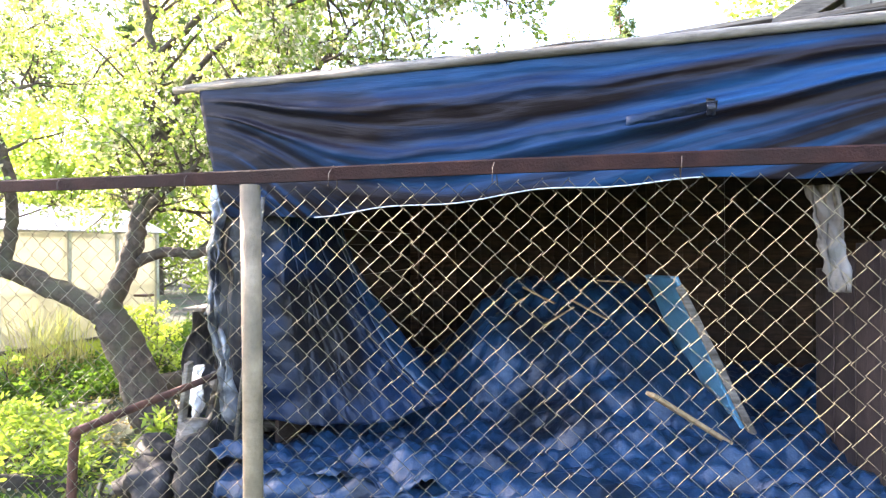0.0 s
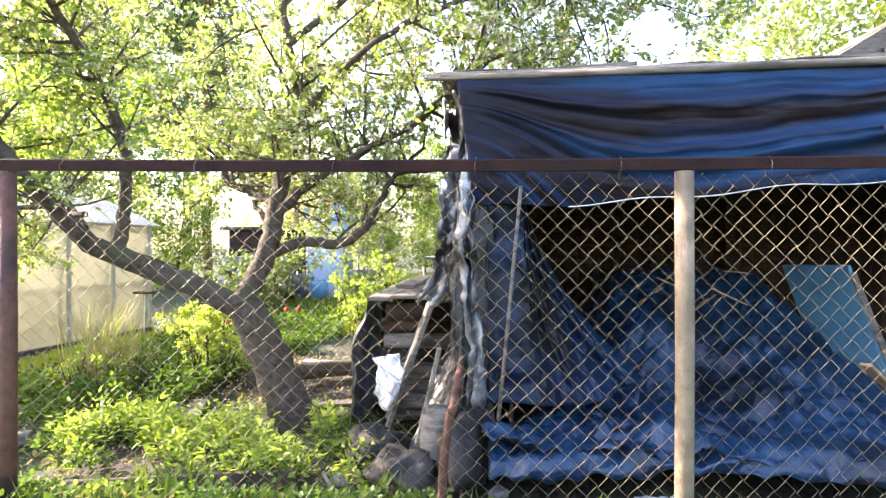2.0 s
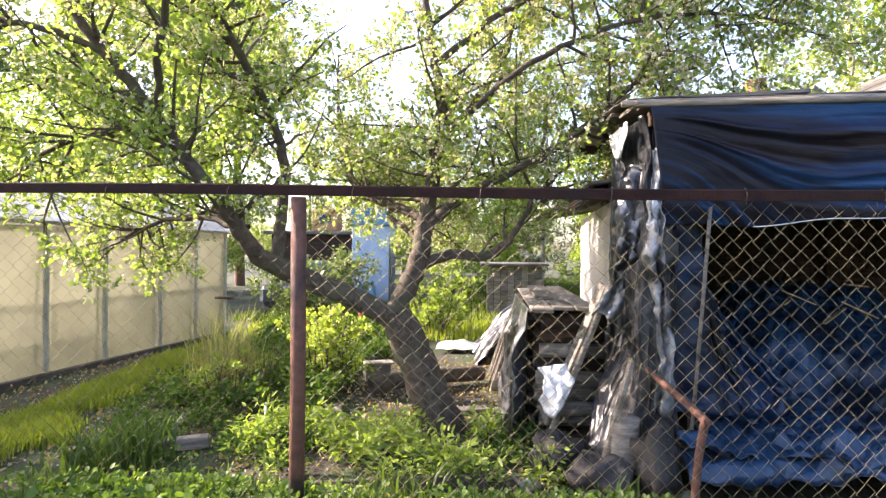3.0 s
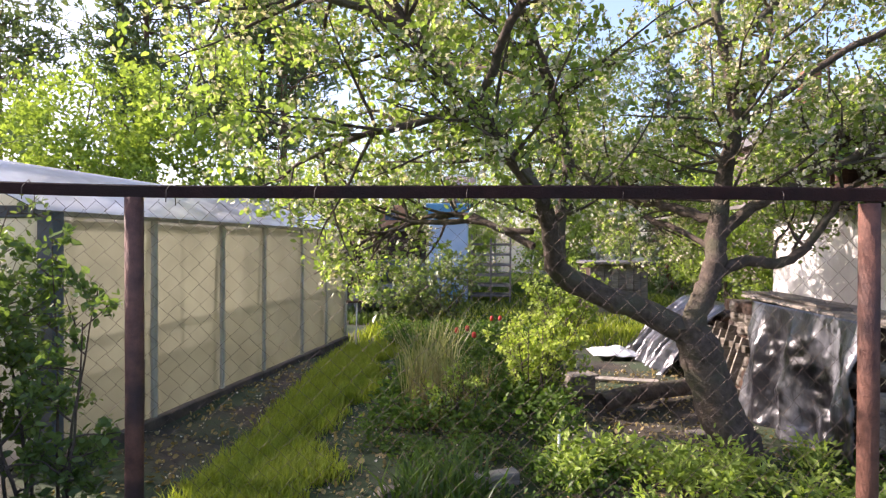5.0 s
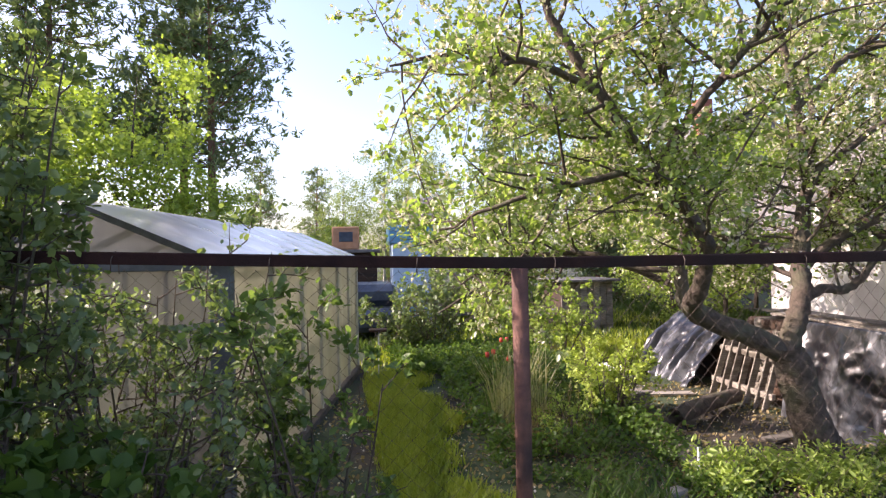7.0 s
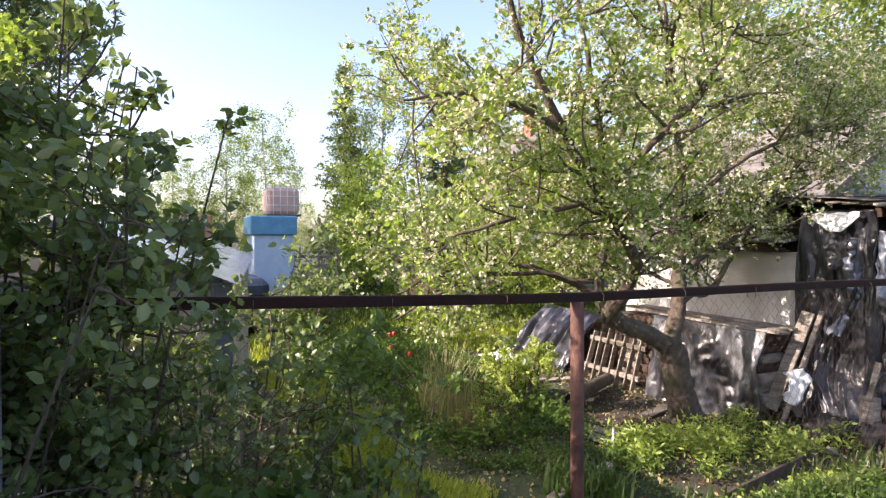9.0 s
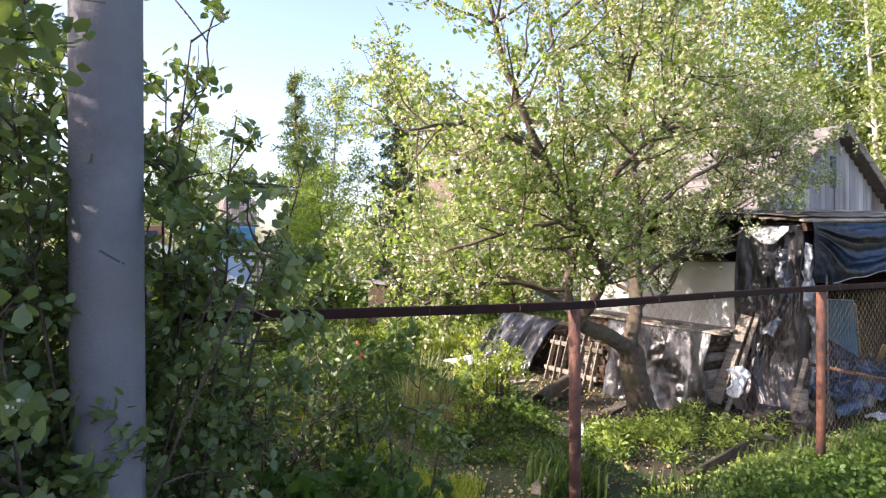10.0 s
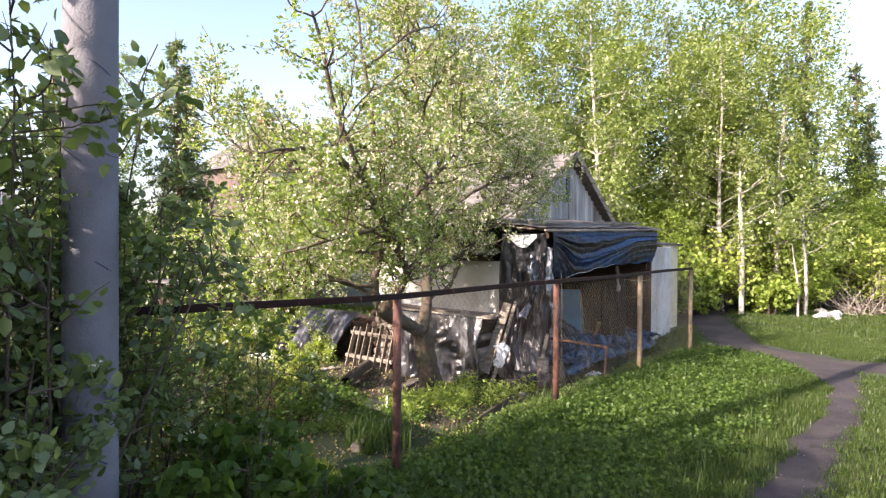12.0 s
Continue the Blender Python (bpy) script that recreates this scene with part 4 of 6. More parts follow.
def leaves_on(rng, twigs, count, jitter, low=0.1):
    at, aim = [], []
    for pts, _ in twigs:
        t = rng.uniform(low, 1.0, count) * (len(pts) - 1)
        i = np.minimum(t.astype(int), len(pts) - 2)
        at.append(pts[i] + (pts[i + 1] - pts[i]) * (t - i)[:, None] + rng.normal(size=(count, 3)) * jitter)
        aim.append(pts[i + 1] - pts[i])
    at, aim = np.concatenate(at), np.concatenate(aim)
    aim /= np.linalg.norm(aim, axis=1)[:, None] + 1e-9
    return at, aim


# apple tree
rng = np.random.default_rng(7)
apple = thing("apple_tree", (-2.45, 2.42, gz(-2.45, 2.42)), 0, "old leaning apple tree with forked trunk, fresh leaves and blossom", "tree")
ainv = Matrix.Translation((2.45, -2.42, -gz(-2.45, 2.42)))


def of_apple(ob):
    ob.parent, ob.matrix_parent_inverse = apple, ainv
    return ob


def limb(points, radii):
    line = smooth_line(np.column_stack([points, radii]), 6)
    return line[:, :3] + rng.normal(size=(len(line), 3)) * 0.008, line[:, 3]


TRUNK = limb([(-2.35, 2.45, -0.45), (-2.46, 2.42, -0.1), (-2.6, 2.38, 0.25), (-2.72, 2.34, 0.55), (-2.84, 2.3, 0.8)], [0.24, 0.19, 0.165, 0.16, 0.13])
BOUGHS = [
    limb([(-2.78, 2.32, 0.70), (-3.3, 2.28, 0.95), (-3.75, 2.22, 1.13), (-3.93, 1.9, 1.31), (-4.0, 1.65, 1.55), (-4.1, 1.5, 1.75), (-4.37, 1.47, 2.1), (-4.7, 1.46, 2.53), (-5.02, 1.42, 2.95), (-5.4, 1.36, 3.5), (-5.75, 1.3, 4.4)],
         [0.10, 0.095, 0.09, 0.072, 0.058, 0.052, 0.047, 0.043, 0.037, 0.029, 0.014]),
    limb([(-3.85, 2.2, 1.18), (-3.85, 2.3, 1.5), (-3.79, 2.2, 2.05), (-3.92, 2.11, 2.55), (-4.12, 1.96, 3.0), (-4.4, 1.8, 3.6), (-4.7, 1.8, 5.0)], [0.06, 0.055, 0.045, 0.04, 0.035, 0.025, 0.012]),
    limb([(-2.84, 2.3, 0.76), (-2.72, 2.32, 1.0), (-2.62, 2.36, 1.25), (-2.58, 2.42, 1.6), (-2.46, 2.48, 2.15), (-2.4, 2.5, 2.45), (-2.5, 2.5, 3.0), (-2.6, 2.55, 3.7), (-2.7, 2.6, 5.4)],
         [0.095, 0.09, 0.085, 0.075, 0.06, 0.05, 0.04, 0.03, 0.012]),
    limb([(-2.6, 2.38, 1.2), (-2.3, 2.45, 1.3), (-2.05, 2.5, 1.27), (-1.8, 2.5, 1.45), (-1.6, 2.45, 1.8), (-1.3, 2.4, 2.1)], [0.05, 0.045, 0.042, 0.035, 0.025, 0.012]),
    limb([(-2.6, 2.4, 1.45), (-2.3, 2.3, 1.75), (-1.9, 2.2, 1.95), (-1.3, 2.2, 2.3), (-0.8, 2.3, 2.75), (-0.4, 2.4, 3.2)], [0.05, 0.045, 0.035, 0.03, 0.022, 0.01]),
    limb([(-2.56, 2.44, 1.6), (-2.9, 2.7, 1.75), (-3.3, 3.1, 1.9), (-3.6, 3.6, 2.3), (-3.8, 4.2, 3.0), (-3.9, 4.6, 3.8)], [0.045, 0.04, 0.036, 0.03, 0.02, 0.01]),
    limb([(-2.44, 2.5, 2.3), (-2.1, 2.8, 2.8), (-1.8, 3.2, 3.5), (-1.6, 3.5, 4.9)], [0.04, 0.035, 0.025, 0.01]),
    limb([(-4.5, 1.46, 2.28), (-4.3, 1.1, 2.7), (-4.05, 0.8, 3.1), (-3.9, 0.6, 3.6)], [0.03, 0.027, 0.02, 0.01]),
    limb([(-4.5, 1.46, 2.27), (-4.9, 1.45, 2.2), (-5.5, 1.6, 2.05), (-6.0, 1.9, 1.85)], [0.028, 0.024, 0.018, 0.008]),
    limb([(-2.5, 2.5, 3.0), (-1.9, 2.6, 3.5), (-1.2, 2.8, 3.9), (-0.5, 3.0, 4.3)], [0.032, 0.028, 0.02, 0.01]),
    limb([(-4.0, 2.1, 2.6), (-4.5, 2.9, 3.0), (-5.0, 3.6, 3.3), (-5.3, 4.1, 3.9)], [0.03, 0.026, 0.018, 0.01]),
    limb([(-4.05, 2.1, 1.4), (-4.6, 2.6, 1.65), (-5.2, 3.0, 1.6), (-5.7, 3.3, 1.35)], [0.03, 0.026, 0.018, 0.008]),
    limb([(-2.9, 2.7, 1.75), (-3.1, 3.2, 1.95), (-3.0, 3.8, 2.05), (-2.8, 4.5, 2.0)], [0.03, 0.026, 0.018, 0.008]),
    limb([(-2.46, 2.48, 2.3), (-1.7, 2.2, 2.9), (-0.9, 2.1, 3.2), (-0.1, 2.2, 3.3), (0.6, 2.3, 3.25)], [0.032, 0.026, 0.02, 0.014, 0.008]),
    limb([(-1.9, 2.6, 3.5), (-1.2, 2.5, 3.75), (-0.4, 2.5, 3.85), (0.4, 2.6, 3.8), (1.1, 2.7, 3.6)], [0.026, 0.022, 0.018, 0.014, 0.008]),
    limb([(-2.6, 2.55, 3.7), (-3.2, 1.9, 4.1), (-3.6, 1.3, 4.3)], [0.026, 0.02, 0.008]),
    limb([(-4.05, 2.1, 1.5), (-4.8, 2.4, 1.6), (-5.4, 2.6, 1.45), (-5.9, 2.8, 1.15)], [0.026, 0.022, 0.016, 0.007]),
    limb([(-2.62, 2.4, 1.4), (-3.0, 3.1, 1.7), (-2.7, 3.9, 1.7), (-2.3, 4.6, 1.55)], [0.026, 0.022, 0.016, 0.007]),
    limb([(-2.65, 2.6, 4.4), (-3.2, 2.3, 4.8), (-3.8, 2.0, 5.1)], [0.02, 0.015, 0.007]),
    limb([(-4.5, 1.8, 4.2), (-4.0, 1.6, 4.7), (-3.4, 1.5, 5.0)], [0.02, 0.015, 0.007]),
    limb([(-2.6, 2.55, 3.7), (-2.0, 2.3, 4.4), (-1.4, 2.2, 4.9)], [0.022, 0.016, 0.007]),
    limb([(-4.9, 1.44, 2.8), (-5.4, 1.35, 2.95), (-5.9, 1.3, 3.0), (-6.4, 1.3, 2.9)], [0.03, 0.024, 0.018, 0.008]),
    limb([(-3.6, 3.6, 2.3), (-3.4, 4.4, 2.5), (-3.4, 5.2, 2.4), (-3.6, 5.8, 2.2)], [0.026, 0.022, 0.018, 0.008]),
]
tv, tf = join_arrays([tube_arrays(p, r, 12, 0.16) for p, r in [TRUNK]])
trunk_ob = of_apple(arrays("trunk", tv, tf, M_BARK, None, "leaning dark scaly trunk", True))
for p, r in BOUGHS:
    of_apple(arrays("limb", *tube_arrays(p, r, 10, 0.14), M_BARK, None, "", True))
br, tw = branch_out(rng, BOUGHS, 8.0, 1.0, 10, 0.33, 0.03, 0.34, lambda q: q[2] > (1.0 if q[0] < -5.0 else 1.15 if q[1] > 2.7 else 1.7) and q[1] > -0.4 and not (q[0] > -1.3 and q[2] < 2.0))
tagged(of_apple(arrays("branchwork", *join_arrays([tube_arrays(p, r, 5) for p, r in br] + [tube_arrays(p, r, 3) for p, r in tw]), M_BARK, None, "", True)), kind="stuff")
at, aim = leaves_on(rng, tw, 16, 0.035, 0.15)
of_apple(arrays("crown", *leaf_arrays(at, 0.049, aim, 0.9, 0.64, rng=rng), L_APPLE, None, "fresh green apple leaves"))
pick = rng.random(len(at)) < np.clip(0.16 + 0.2 * (at[:, 0] > -3.8) + 0.12 * (at[:, 2] > 2.6), 0, 0.5)
fl = at[pick]
fl = np.repeat(fl, 4, 0) + rng.normal(size=(len(fl) * 4, 3)) * 0.012
of_apple(arrays("blossom", *leaf_arrays(fl, 0.026, None, 1.0, 0.9, rng=rng), L_BLOSSOM, None, "white apple blossom"))


def broadleaf(name, height, spread, n_limbs, leaf, count, seed, bark, leaves, label, low=0.25, trunk_r=0.12, droop=0.02):
    """A whole tree at the origin: trunk, limbs, twigs and crown."""
    g = np.random.default_rng(seed)
    ob = thing(name, (0, 0, 0), 0, label, "tree")
    trunk = grow(g, (0, 0, -0.3), (0, 0, 1), height * 0.95, trunk_r, 12, 0.03, 0.05)
    trunk = (trunk[0], trunk_r * np.linspace(1, 0.12, 13))
    limbs = []
    for k in range(n_limbs):
        t = low + (0.95 - low) * (k + g.random()) / n_limbs
        i = min(int(t * 12), 11)
        a = k * 2.4 + g.random()
        reach = spread * (1.05 - 0.75 * abs(t - 0.45)) * g.uniform(0.7, 1.1)
        limbs.append(grow(g, trunk[0][i], (math.cos(a), math.sin(a), g.uniform(0.25, 0.9)), reach, trunk_r * 0.35 * (1.1 - t), 7, 0.1, droop))
    brs, tws = branch_out(g, limbs, 2.6, spread * 0.42, 3.2, spread * 0.26, droop * 0.4, 0.2)
    arrays("trunk", *join_arrays([tube_arrays(*trunk, 9, 0.08)]), bark, ob, "", True)
    tagged(arrays("branchwork", *join_arrays([tube_arrays(p, r, 6) for p, r in limbs] + [tube_arrays(p, r, 4) for p, r in brs]), bark, ob, "", True), kind="stuff")
    per = max(2, int(count / max(1, len(tws))))
    q, w = leaves_on(g, tws, per, spread * 0.06, 0.0)
    arrays("crown", *leaf_arrays(q, leaf, w, 1.2, 0.85, rng=g, plain=True), leaves, ob)
    return ob


def conifer(name, height, spread, seed, bark, needles, label, low, tiers, dense, tip=0.5):
    """A spruce or pine: whorls of drooping boughs set with needle sprays."""
    g = np.random.default_rng(seed)
    ob = thing(name, (0, 0, 0), 0, label, "tree")
    trunk = grow(g, (0, 0, -0.3), (0, 0, 1), height, height * 0.011 + 0.04, 12, 0.012, 0.08)
    trunk = (trunk[0], (height * 0.011 + 0.04) * np.linspace(1, 0.08, 13))
    boughs, spots, aims = [], [], []
    for k in range(tiers):
        t = low + (0.98 - low) * k / tiers
        r = spread * (1 - (t - low) / (1 - low)) ** tip + 0.15
        for j in range(5):
            a = g.random() * 6.28
            i = min(int(t * 12), 11)
            p0 = trunk[0][i] + (trunk[0][i + 1] - trunk[0][i]) * (t * 12 - i)
            b = grow(g, p0, (math.cos(a), math.sin(a), 0.15), r * g.uniform(0.6, 1.1), 0.03, 5, 0.08, -0.05 if tip > 0.6 else 0.04)
            boughs.append(b)
            n = max(3, int(dense * r * 0.36))
            s = g.uniform(0.2, 1, n) * 5
            ii = np.minimum(s.astype(int), 4)
            tuft = b[0][ii] + (b[0][ii + 1] - b[0][ii]) * (s - ii)[:, None] + g.normal(size=(n, 3)) * r * np.array((0.13, 0.13, 0.06))
            spots.append(np.repeat(tuft, 9, 0) + g.normal(size=(n * 9, 3)) * 0.05)
            aims.append(np.tile((b[0][-1] - b[0][0]) / r * 0.5 + np.array((0, 0, 0.25 if tip < 0.6 else -0.1)), (n * 9, 1)))
    arrays("trunk", *tube_arrays(*trunk, 9, 0.06), bark, ob, "", True)
    tagged(arrays("branchwork", *join_arrays([tube_arrays(p, r, 4) for p, r in boughs]), bark, ob), kind="stuff")
    arrays("crown", *leaf_arrays(np.concatenate(spots), 0.26, np.concatenate(aims), 0.7, 0.3, rng=g, plain=True), needles, ob)
    return ob


def place(ob, x, y, turn=0, scale=1.0, sz=None):
    return pose(x, y, gz(x, y) - 0.1, 0, 0, turn) @ Matrix.Diagonal((scale, scale, sz or scale, 1))


birch = broadleaf("birch", 12, 2.6, 34, 0.105, 15000, 21, M_BIRCH, L_BIRCH, "slender birch with white trunk and pale new leaves", 0.25, 0.12, -0.02)
birch.matrix_world = place(birch, 9.2, 4.6, 20)
old_birch = broadleaf("birch", 14, 3.2, 30, 0.12, 9000, 27, M_OLDBIRCH, L_BIRCH, "old tall birch with thick grey trunk behind the house", 0.3, 0.3, -0.02)
old_birch.matrix_world = place(old_birch, 14.6, 5.3, 0)
maple = broadleaf("broadleaf_tree", 8, 2.8, 24, 0.14, 11000, 33, M_BARK, L_FRESH, "bushy young broadleaf tree with light green foliage", 0.12, 0.10, 0.0)
maple.matrix_world = place(maple, -13.2, 15.8, 0)
spruce = conifer("spruce", 13, 2.3, 5, M_PINE, L_PINE, "dark green spruce with drooping boughs", 0.06, 34, 16, 0.9)
spruce.matrix_world = place(spruce, 2.6, 19.5, 0, 0.85)
pine = conifer("pine", 15, 3.2, 8, M_PINE, L_PINE, "tall pine with reddish bare lower trunk", 0.36, 20, 14, 0.45)
pine.matrix_world = place(pine, -12.2, 21.8, 0, 1.1)
for x, y, t, s in ((13.6, 3.4, 15, 1.1), (15.4, 1.9, 190, 1.25), (13.9, 0.2, 250, 0.95), (10.8, 6.6, 80, 1.05), (13.2, 8.6, 160, 1.1), (8.2, 8.4, 210, 1.0), (12.6, 1.6, 130, 0.85), (22.5, 1.2, 75, 1.2), (17, 3.0, 10, 1.1), (15, 6.5, 300, 1.0), (5.6, 9.8, 40, 1.0), (-5.6, 24, 0, 0.62), (-3.4, 26, 90, 0.75), (-7.5, 30, 30, 0.6), (0.5, 22, 260, 0.9)):
    tagged(copy_thing(birch, place(birch, x, y, t, s)), group="birches beyond the house")
for x, y, t, s in ((-16.2, 14.0, 70, 0.9), (-11.6, 18, 120, 0.62), (-19.5, 15, 200, 1.0), (-18, 10, 200, 0.8), (10.5, 3.2, 20, 0.5), (9.4, 7.2, 70, 0.7), (13.5, 4.2, 140, 0.6), (16.5, 2.6, 200, 0.7), (20, 0.6, 10, 0.7), (22.5, -2.5, 50, 0.75), (12.2, 10, 300, 0.9), (17.5, 8, 200, 1.0), (19, -1.5, 20, 0.6), (21, 2, 90, 0.7), (16.5, 0.8, 200, 0.55), (14.5, -0.6, 310, 0.42), (22, -5, 150, 0.8), (25, -9, 60, 0.8), (18.5, 5, 33, 0.9), (24, 4, 99, 1.0), (20, 9, 170, 1.0), (-1.6, 16, 250, 0.62), (-7.8, 19, 45, 0.45), (3.6, 13, 10, 0.7), (6.0, 15, 60, 0.8), (1.6, 12.2, 200, 0.55), (-4.6, 19.5, 100, 0.4)):
    tagged(copy_thing(maple, place(maple, x, y, t, s)), group="broadleaf trees round the garden")
for x, y, t, s in ((-0.6, 23, 40, 0.95), (5.2, 24, 90, 1.0), (19.5, 12, 20, 1.0), (26, -2, 10, 0.9), (24.5, -1.6, 200, 1.05), (22.5, -4.2, 60, 0.9), (28, 5, 80, 1.1), (-18, 20, 0, 1.1), (31, -8, 140, 1.0)):
    tagged(copy_thing(spruce, place(spruce, x, y, t, s)), group="spruces behind the garden")
tagged(copy_thing(spruce, place(spruce, 17.6, -0.3, 30, 0.55, 1.15)), group="spruces behind the garden")
for x, y, t, s in ((-13.8, 23.2, 60, 1.05), (-18.5, 22, 200, 1.1), (-23, 20, 30, 1.0), (-12.2, 32, 77, 0.5), (-9.4, 36, 90, 0.5)):
    tagged(copy_thing(pine, place(pine, x, y, t, s)), group="pines behind the greenhouse")

# woods all round the place, far off
g = np.random.default_rng(3)
for k in range(48):
    a = k / 48 * 2 * math.pi + g.uniform(-0.04, 0.04)
    r = g.uniform(38, 58)
    x, y = r * math.cos(a) - 3, r * math.sin(a) + 2
    src = (maple, birch, spruce, maple, pine)[k % 5]
    tagged(copy_thing(src, place(src, x, y, g.uniform(0, 360), g.uniform(0.5, 0.75) * (0.7 if src == pine else 1.0))), group="trees of the far wood")


def bush(name, at, radius, height, stems, leaf, count, seed, leaves, label, lean=(0, 0), wide=0.6, flowers=0, stem_r=0.012):
    """A many-stemmed bush."""
    g = np.random.default_rng(seed)
    z = gz(*at)
    ob = thing(name, (*at, z), 0, label, "bush")
    lines = []
    for k in range(stems):
        a = k * 2.4 + g.random() * 0.8
        out = radius * math.sqrt((k + 0.5) / stems)
        start = (0.12 * math.cos(a), 0.12 * math.sin(a), -0.05)
        tip = np.array((out * math.cos(a) + lean[0], out * math.sin(a) + lean[1], height * g.uniform(0.65, 1.05)))
        L = np.linalg.norm(tip)
        lines.append(grow(g, start, tip / L + np.array((0, 0, 0.2)), L, stem_r, 8, 0.05, 0.01))
    brs, tws = branch_out(g, lines, 5.5, radius * 0.55, 9, radius * 0.22, 0.03, 0.2, lambda q: q[2] > 0.08)
    tagged(arrays("branchwork", *join_arrays([tube_arrays(p, r, 5) for p, r in lines + brs] + [tube_arrays(p, r, 3) for p, r in tws]), M_BARK, ob, "", True), kind="stuff")
    q, w = leaves_on(g, tws, max(2, int(count / max(1, len(tws)))), 0.03, 0.05)
    arrays("crown", *leaf_arrays(q, leaf, w, 0.9, wide, rng=g), leaves, ob)
    if flowers:
        c = np.array([tws[i][0][-1] for i in g.integers(0, len(tws), flowers)])
        c = np.repeat(c, 16, 0) + g.normal(size=(flowers * 16, 3)) * np.array((0.018, 0.018, 0.007))
        arrays("blossom", *leaf_arrays(c, 0.009, None, 1, 0.9, rng=g), L_BLOSSOM, ob, "flat white flower clusters")
    return ob


bush("bush", (-8.6, -0.1), 0.6, 2.8, 24, 0.049, 10500, 5, L_BUSH, "dense bush with white flower clusters round the pole", (-0.1, -0.05), 0.7, 110)
tall = bush("bush", (-9.15, 0.1), 0.75, 2.8, 18, 0.055, 5500, 12, L_BUSH, "dense dark-leaved bush behind the pole", (-0.1, 0), 0.7, 40)
bush("bush", (-8.95, -0.8), 0.42, 1.9, 10, 0.055, 3200, 14, L_BUSH, "leafy bush stems before the pole", (-0.1, 0.1), 0.7, 30)
# the next two stand out of view, up-sun, only to shade the bank
bush("bush", (-10.3, -0.4), 0.95, 3.5, 20, 0.065, 8500, 13, L_BUSH, "unseen dark-leaved bush beside the path, enlarged to shade the bank", (0, 0), 0.7, 30)
bush("bush", (-11.7, -0.9), 1.2, 4.2, 22, 0.075, 14000, 15, L_BUSH, "unseen tall dark bush further along the path, added to shade the bank", (0, 0), 0.7, 20)
bush("bush", (-7.75, 0.6), 0.78, 1.8, 18, 0.042, 8500, 22, L_BUSH, "dark open bush before the greenhouse", (0.0, 0), 0.6)
bush("bush", (-8.45, 0.85), 0.75, 1.85, 14, 0.042, 4800, 25, L_BUSH, "twiggy dark bush between fence and greenhouse", (0.0, 0), 0.6)
bush("bush", (-8.28, 0.12), 0.42, 2.6, 14, 0.046, 5600, 26, L_BUSH, "dense dark bush with white flower clusters beside the pole", (0.06, 0), 0.65, 50)
bush("bush", (-7.75, -0.45), 0.5, 0.9, 14, 0.07, 2400, 42, L_HERB, "low broad-leaved shrub at the foot of the pole", (0, 0), 0.8)
bush("bush", (-6.85, 0.72), 0.48, 1.7, 7, 0.055, 2400, 24, L_MID, "small dark sapling behind the fence", (0, 0), 0.6)
bush("bush", (-3.84, 3.9), 0.4, 0.95, 20, 0.042, 3600, 31, L_LIME, "bright yellow-green shrub in the garden", (0, 0), 0.75)
bush("bush", (-4.65, 3.1), 0.34, 0.5, 14, 0.034, 1200, 35, L_FRESH, "low green shrub with dry stalks", (0, 0), 0.6)
bush("bush", (-7.05, -0.4), 0.45, 0.4, 12, 0.06, 1300, 41, L_HERB, "low broad-leaved shrub on the bank", (0, 0), 0.8)
bush("bush", (-5.2, 9.5), 0.9, 1.6, 14, 0.08, 2500, 51, L_BUSH, "dark currant bush by the lawn", (0, 0), 0.7)
bush("bush", (-2.9, 8.2), 0.7, 1.3, 12, 0.07, 1800, 52, L_FRESH, "light green bush by the lawn", (0, 0), 0.7)
bush("bush", (-6.0, 9.2), 0.6, 1.0, 10, 0.07, 1500, 53, L_BUSH, "dark bush at the greenhouse end", (0, 0), 0.7)

# ---- grass and herbs ----


def blades(n, x0, x1, y0, y1, height, seed, keep=None, width=0.006, bend=0.5):
    g = np.random.default_rng(seed)
    x, y = g.uniform(x0, x1, n), g.uniform(y0, y1, n)
    if keep is not None:
        k = keep(x, y, g)
        x, y = x[k], y[k]
    n = len(x)
    a = g.uniform(0, 6.28, n)
    h = height * g.uniform(0.4, 1.2, n)
    b = bend * h * g.uniform(0.2, 1.2, n)
    w = width * g.uniform(0.6, 1.3, n)
    base = np.stack([x, y, ground_z(x, y) - 0.01], -1)
    s, d = np.stack([-np.sin(a), np.cos(a), 0 * a], -1), np.stack([np.cos(a), np.sin(a), 0 * a], -1)
    up = np.array((0, 0, 1.0))
    mid = base + up * (h * 0.6)[:, None] + d * (b * 0.3)[:, None]
    tip = base + up * h[:, None] + d * b[:, None]
    v = np.stack([base - s * w[:, None], base + s * w[:, None], mid + s * w[:, None] * 0.8, mid - s * w[:, None] * 0.8, tip], 1).reshape(-1, 3)
    k = np.arange(n)[:, None] * 5
    f3 = np.concatenate([k + np.array([0, 1, 2]), k + np.array([0, 2, 3]), k + np.array([3, 2, 4])])
    return v, f3


def off_track(x, y, wide=0.4):
    wide = wide * (0.75 + 0.35 * np.sin(x * 5.3 + 2 * np.sin(y * 7)) * np.sin(x * 2.1 + 1)) + 0.36 * blend(x, 0.8, 2.8)
    h = np.sin(x * 127.1 + y * 311.7) * 43758.5
    wide = wide * (0.75 + 0.9 * (h - np.floor(h)))
    road = np.min(np.hypot(x[:, None] - ROAD[None, :, 0], y[:, None] - ROAD[None, :, 1]), axis=1) > wide + 0.32
    return road & (np.min(np.hypot(x[:, None] - TRACK[None, :, 0], y[:, None] - TRACK[None, :, 1]), axis=1) > wide)


